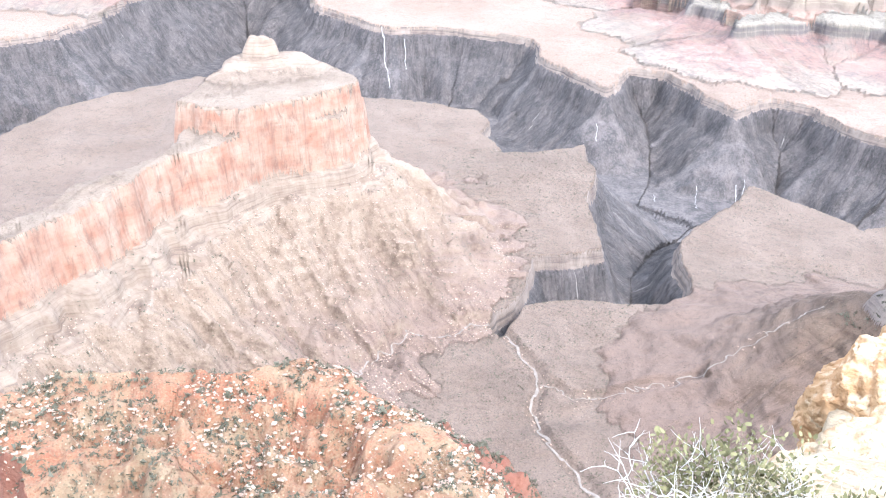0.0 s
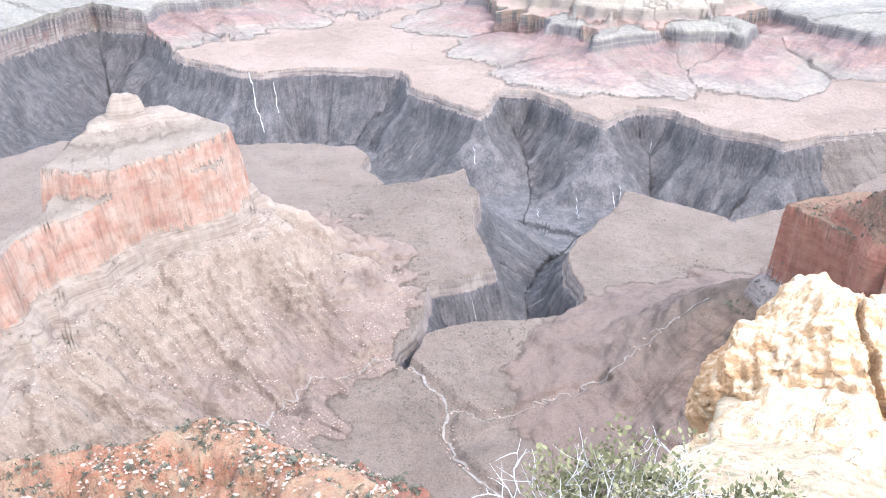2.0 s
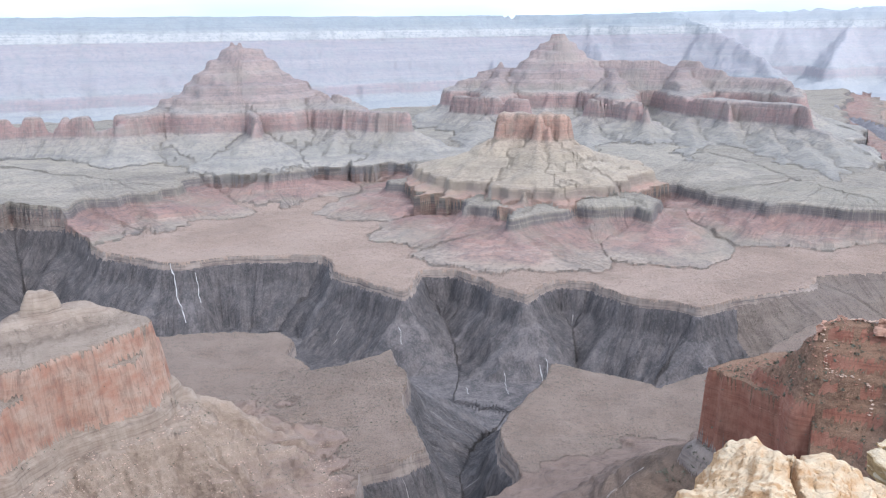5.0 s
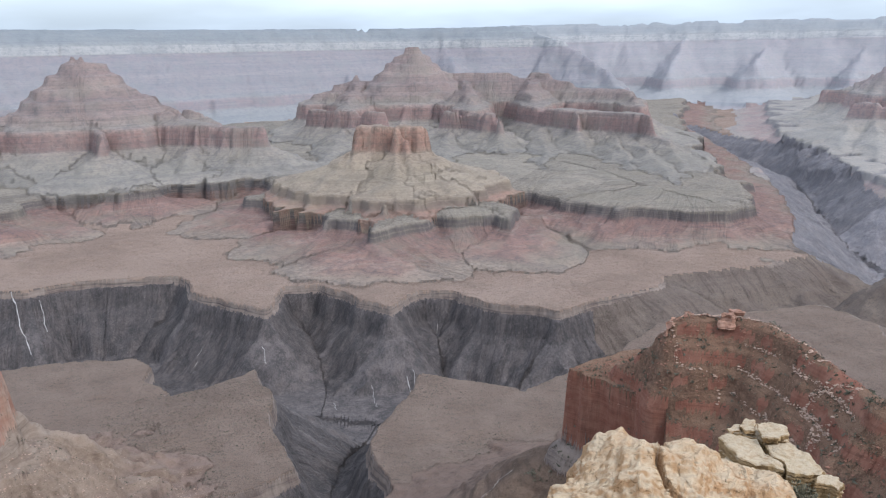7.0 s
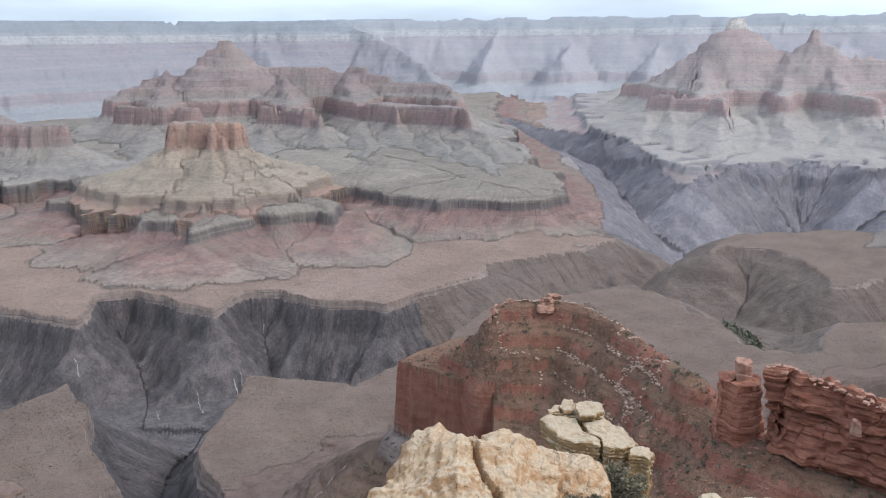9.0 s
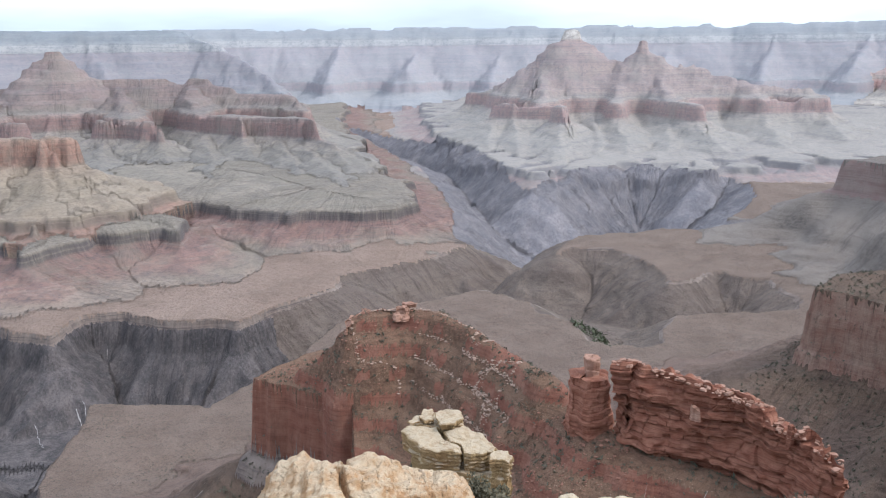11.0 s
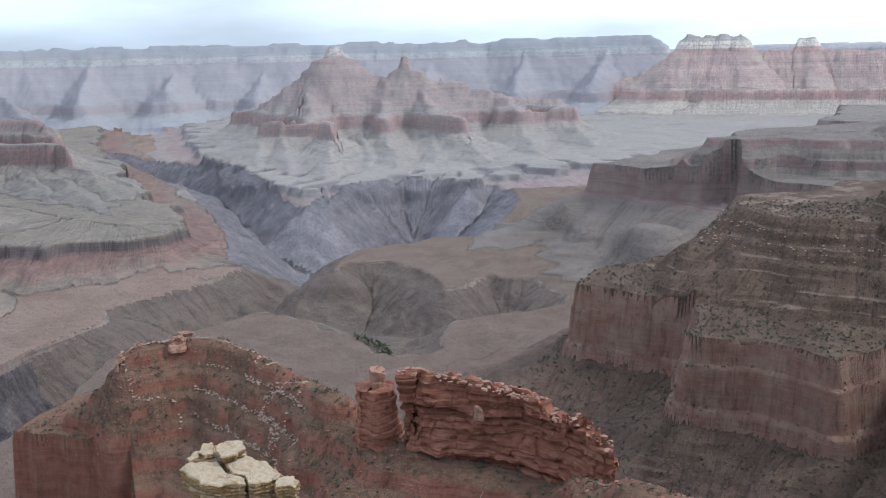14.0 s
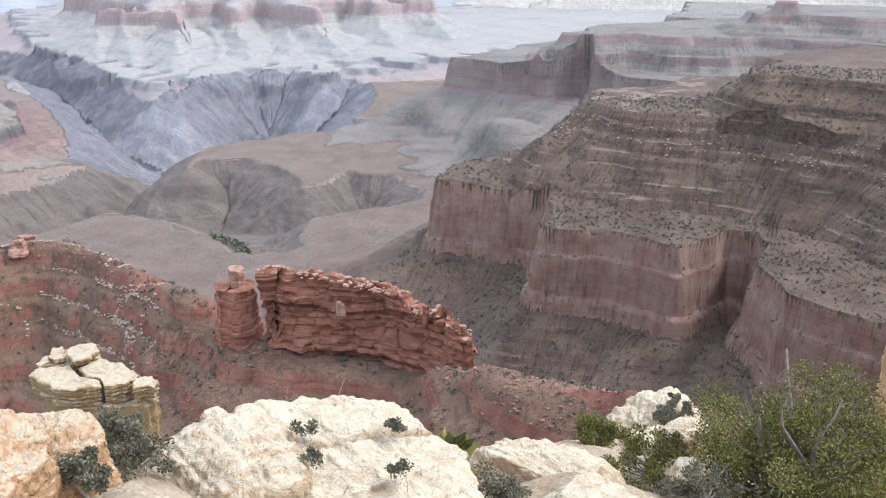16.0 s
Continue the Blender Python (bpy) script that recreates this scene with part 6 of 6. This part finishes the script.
def leaf_mat(name, a, b):
    m = Mat(name, 0.75)
    g = m.t.nodes.new("ShaderNodeNewGeometry")
    col = m.mix(g.outputs["Random Per Island"], a, b)
    n = m.noise(m.vec(4, 4, 4), 3)
    col = m.mix(m.math("MULTIPLY", m.step(n, 0.45, 0.65), 0.6), col, tuple(c * 0.55 for c in a))
    return m.done(col)


JUNIPER = leaf_mat("juniper_green", (0.075, 0.075, 0.02), (0.24, 0.21, 0.055))
SAGE = leaf_mat("sage_green", (0.1, 0.09, 0.056), (0.23, 0.205, 0.135))
OLIVE = leaf_mat("olive_green", (0.115, 0.108, 0.05), (0.235, 0.215, 0.11))
BARK = plain_mat("bark", (0.13, 0.105, 0.085), (0.26, 0.22, 0.19), 0.05, 0.95, 0.01)
DEAD = plain_mat("dead_twig", (0.42, 0.39, 0.36), (0.56, 0.53, 0.5), 0.05)
DRY = plain_mat("dry_twig", (0.3, 0.26, 0.22), (0.42, 0.38, 0.33), 0.05)


def shrub(name, label, centre, radii, clumps, per, blade, leaf, twig, seed, twigs=40, dead=0, crown_r=0.3, category="shrub", thick=0.006, trunks=1, trunk_r=0.02, sink=1.0, limbs=0):
    """A plant with a short trunk, limbs, twigs and a crown of loose tufts; dead: bare pale twigs sticking out."""
    rs = np.random.RandomState(seed)
    root = tagged(new(name), label, category, {"sagebrush": "sagebrush between the boulders", "cushion_plant": "tufts in the boulder hollows", "juniper": "junipers on the rim", "rim_shrub": "shrubs below the rail"}.get(name, ""))
    cx, cy, cz = centre
    rx, ry, rz = radii
    foot = (cx, cy, min(cz - rz * 0.8, float(ledge_z(np.array([cx]), np.array([cy]))[0]) - 0.02))
    for i in range(trunks):
        goal = Vector((cx, cy, cz)) + Vector(rs.normal(size=3)) * 0.3 * min(radii)
        w = goal - Vector(foot)
        tubes("trunk", [limb(rs, foot, w, w.length * 1.15, trunk_r, 0.3)], twig, root, 8)
    for i in range(limbs):
        d = Vector(rs.normal(size=3))
        d.z = abs(d.z) * 0.6 + 0.1
        d.normalize()
        st = Vector(foot) + (Vector((cx, cy, cz)) - Vector(foot)) * rs.uniform(0.3, 0.9)
        tubes("limb", [limb(rs, st, d, min(radii) * rs.uniform(0.8, 1.2), trunk_r * 0.5, 0.5)], twig, root, 6)
    C = []
    for _ in range(clumps):
        d = rs.normal(size=3)
        d /= np.linalg.norm(d)
        d[2] = d[2] if d[2] > -0.6 else -d[2] * 0.5
        f = rs.uniform(0.45, 1.0)
        C.append((cx + d[0] * rx * f, cy + d[1] * ry * f, cz + d[2] * rz * f, crown_r * min(radii) * rs.uniform(0.6, 1.3)))
    lines = []
    for c in (C * 3)[:twigs]:
        st = Vector(foot).lerp(Vector((cx, cy, cz)), rs.uniform(0.2, 0.9))
        w = Vector(c[:3]) - st
        lines.append(limb(rs, st, w, w.length * rs.uniform(0.9, 1.15), thick, 0.35, 6))
    if lines:
        tubes("twig_mass", lines, twig, root, 4)
    sprigs("crown", C, per, blade, leaf, root, rs)
    if dead:
        lines = []
        for _ in range(dead):
            d = Vector(rs.normal(size=3) * (1, 1, 0.5) + (0, 0, 0.9)).normalized()
            st = Vector((cx, cy, cz)) + Vector((rs.uniform(-1, 1) * rx * 0.8, rs.uniform(-1, 1) * ry * 0.8, rs.uniform(-0.3, 0.4) * rz))
            main_ = limb(rs, st, d, rz * rs.uniform(0.5, 1.0), thick * 1.1, 0.45, 7)
            lines.append(main_)
            for q in (2, 3, 4, 5):
                lines.append(limb(rs, main_[q][0], d + Vector(rs.normal(size=3)) * 0.9, rz * rs.uniform(0.15, 0.45), thick * 0.6, 0.4, 4))
        tubes("dead_wood", lines, DEAD, root, 4)
    return root


shrub("rim_shrub", "olive-green shrub with bare bleached twigs below the rail", (0.54, 1.44, -1.5), (0.27, 0.2, 0.25), 58, 70, 0.013, OLIVE, DRY, 71, 420, 70, 0.32, thick=0.0019, trunk_r=0.012, sink=1.9)
shrub("rim_shrub", "olive-green shrub against the ochre boulder", (0.8, 1.37, -1.5), (0.16, 0.14, 0.16), 22, 64, 0.014, OLIVE, DRY, 72, 70, 5, 0.35, thick=0.002, trunk_r=0.01, sink=2.4)
shrub("juniper", "yellow-green juniper with twisted grey limbs on the rim ledge", (7.75, -0.95, -4.8), (1.1, 1.3, 1.1), 150, 480, 0.023, JUNIPER, BARK, 73, 200, 0, 0.2, "tree", 0.013, 4, 0.07, 1.3, 22)
shrub("juniper", "small round juniper at the edge of the rim", (9.75, 1.35, -5.85), (0.27, 0.27, 0.2), 34, 330, 0.022, JUNIPER, BARK, 74, 24, 0, 0.45, "tree", 0.008, 1, 0.025, 1.9, 3)
shrub("juniper", "low juniper sprays among rim stones", (7.9, 0.55, -4.95), (0.5, 0.45, 0.25), 26, 200, 0.028, JUNIPER, BARK, 75, 40, 0, 0.4, "tree", 0.008, 1, 0.02, 1.5, 2)
for i, (c, r, k) in enumerate((((3.95, 3.62, -3.15), (0.36, 0.36, 0.22), 40), ((3.42, 3.98, -2.9), (0.14, 0.14, 0.16), 18), ((5.6, 1.55, -4.15), (0.4, 0.4, 0.22), 34), ((6.6, 4.15, -4.42), (0.2, 0.2, 0.13), 14), ((10.9, 0.6, -6.05), (0.3, 0.3, 0.15), 16), ((3.2, 3.18, -2.72), (0.12, 0.12, 0.12), 12), ((11.5, 0.5, -6.25), (0.3, 0.25, 0.14), 14), ((6.9, -0.05, -4.55), (0.4, 0.4, 0.2), 20))):
    shrub("sagebrush", "dark grey-green sagebrush between limestone boulders", c, r, int(k * 1.2), 210, 0.02, SAGE, DRY, 80 + i, 50, 0, 0.34, thick=0.004, trunk_r=0.012, sink=1.3)
for i, (x, y, z) in enumerate(((4.55, 2.55, -3.32), (4.85, 2.75, -3.3), (4.75, 2.0, -3.4), (5.3, 2.25, -3.42))):
    shrub("cushion_plant", "small dark tuft growing in a boulder hollow", (x, y, z), (0.09, 0.1, 0.05), 8, 60, 0.02, SAGE, DRY, 95 + i, 8, 0, 0.6, "plant", 0.002, 1, 0.006)
shrub("yucca", "small spiky yellow-green yucca beside a boulder", (5.75, 1.98, -3.98), (0.1, 0.1, 0.1), 5, 40, 0.16, JUNIPER, DRY, 99, 4, 0, 0.3, "plant", 0.004, 1, 0.02)

# ---- the rail of the lookout and its deck ----
RAIL = Mat("cream_painted_steel", 0.35)
RAIL.bsdf.inputs["Specular IOR Level"].default_value = 0.5
rail_col = RAIL.mix(RAIL.math("MULTIPLY", RAIL.step(RAIL.noise(RAIL.vec(30, 30, 30), 5, 0.7), 0.6, 0.75), 0.5), (0.74, 0.67, 0.47), (0.45, 0.36, 0.2))
RAIL = RAIL.done(rail_col)
rail = tagged(new("handrail"), "cream-painted steel tube handrail of the lookout", "handrail")
BAR = [(-0.75, 0.2, -0.72), (-0.55, 0.33, -0.715), (-0.3, 0.42, -0.7), (-0.05, 0.455, -0.68), (0.12, 0.49, -0.64), (0.21, 0.51, -0.625), (0.31, 0.53, -0.62), (0.44, 0.5, -0.64), (0.55, 0.38, -0.66), (0.61, 0.18, -0.67), (0.62, -0.1, -0.68), (0.6, -0.5, -0.68)]
tubes("top_bar", [[(p, 0.0185) for p in BAR]], RAIL, rail, 20)
tubes("lower_bar", [[((x, y, z - 0.42), 0.016) for x, y, z in BAR]], RAIL, rail, 14)
for x, y, z in (BAR[0], BAR[3], BAR[9], BAR[-1]):
    tubes("post", [[((x, y, z), 0.017), ((x, y, -1.72), 0.017)]], RAIL, rail, 14)
deck = bmesh.new()
bmesh.ops.create_cube(deck, size=1.0, matrix=Matrix.Translation((0.1, -1.0, -1.8)) @ Matrix.Diagonal((3.4, 2.7, 0.2, 1)))
bmesh.ops.bevel(deck, geom=deck.edges[:], offset=0.02, segments=2, affect="EDGES")
me = bpy.data.meshes.new("lookout_floor")
deck.to_mesh(me)
deck.free()
me.materials.append(plain_mat("deck_concrete", (0.32, 0.3, 0.27), (0.4, 0.38, 0.34), 0.3, 0.9, 0.004))
tagged(new("lookout_floor", me), "grey concrete floor of the lookout", "floor", kind="structure")
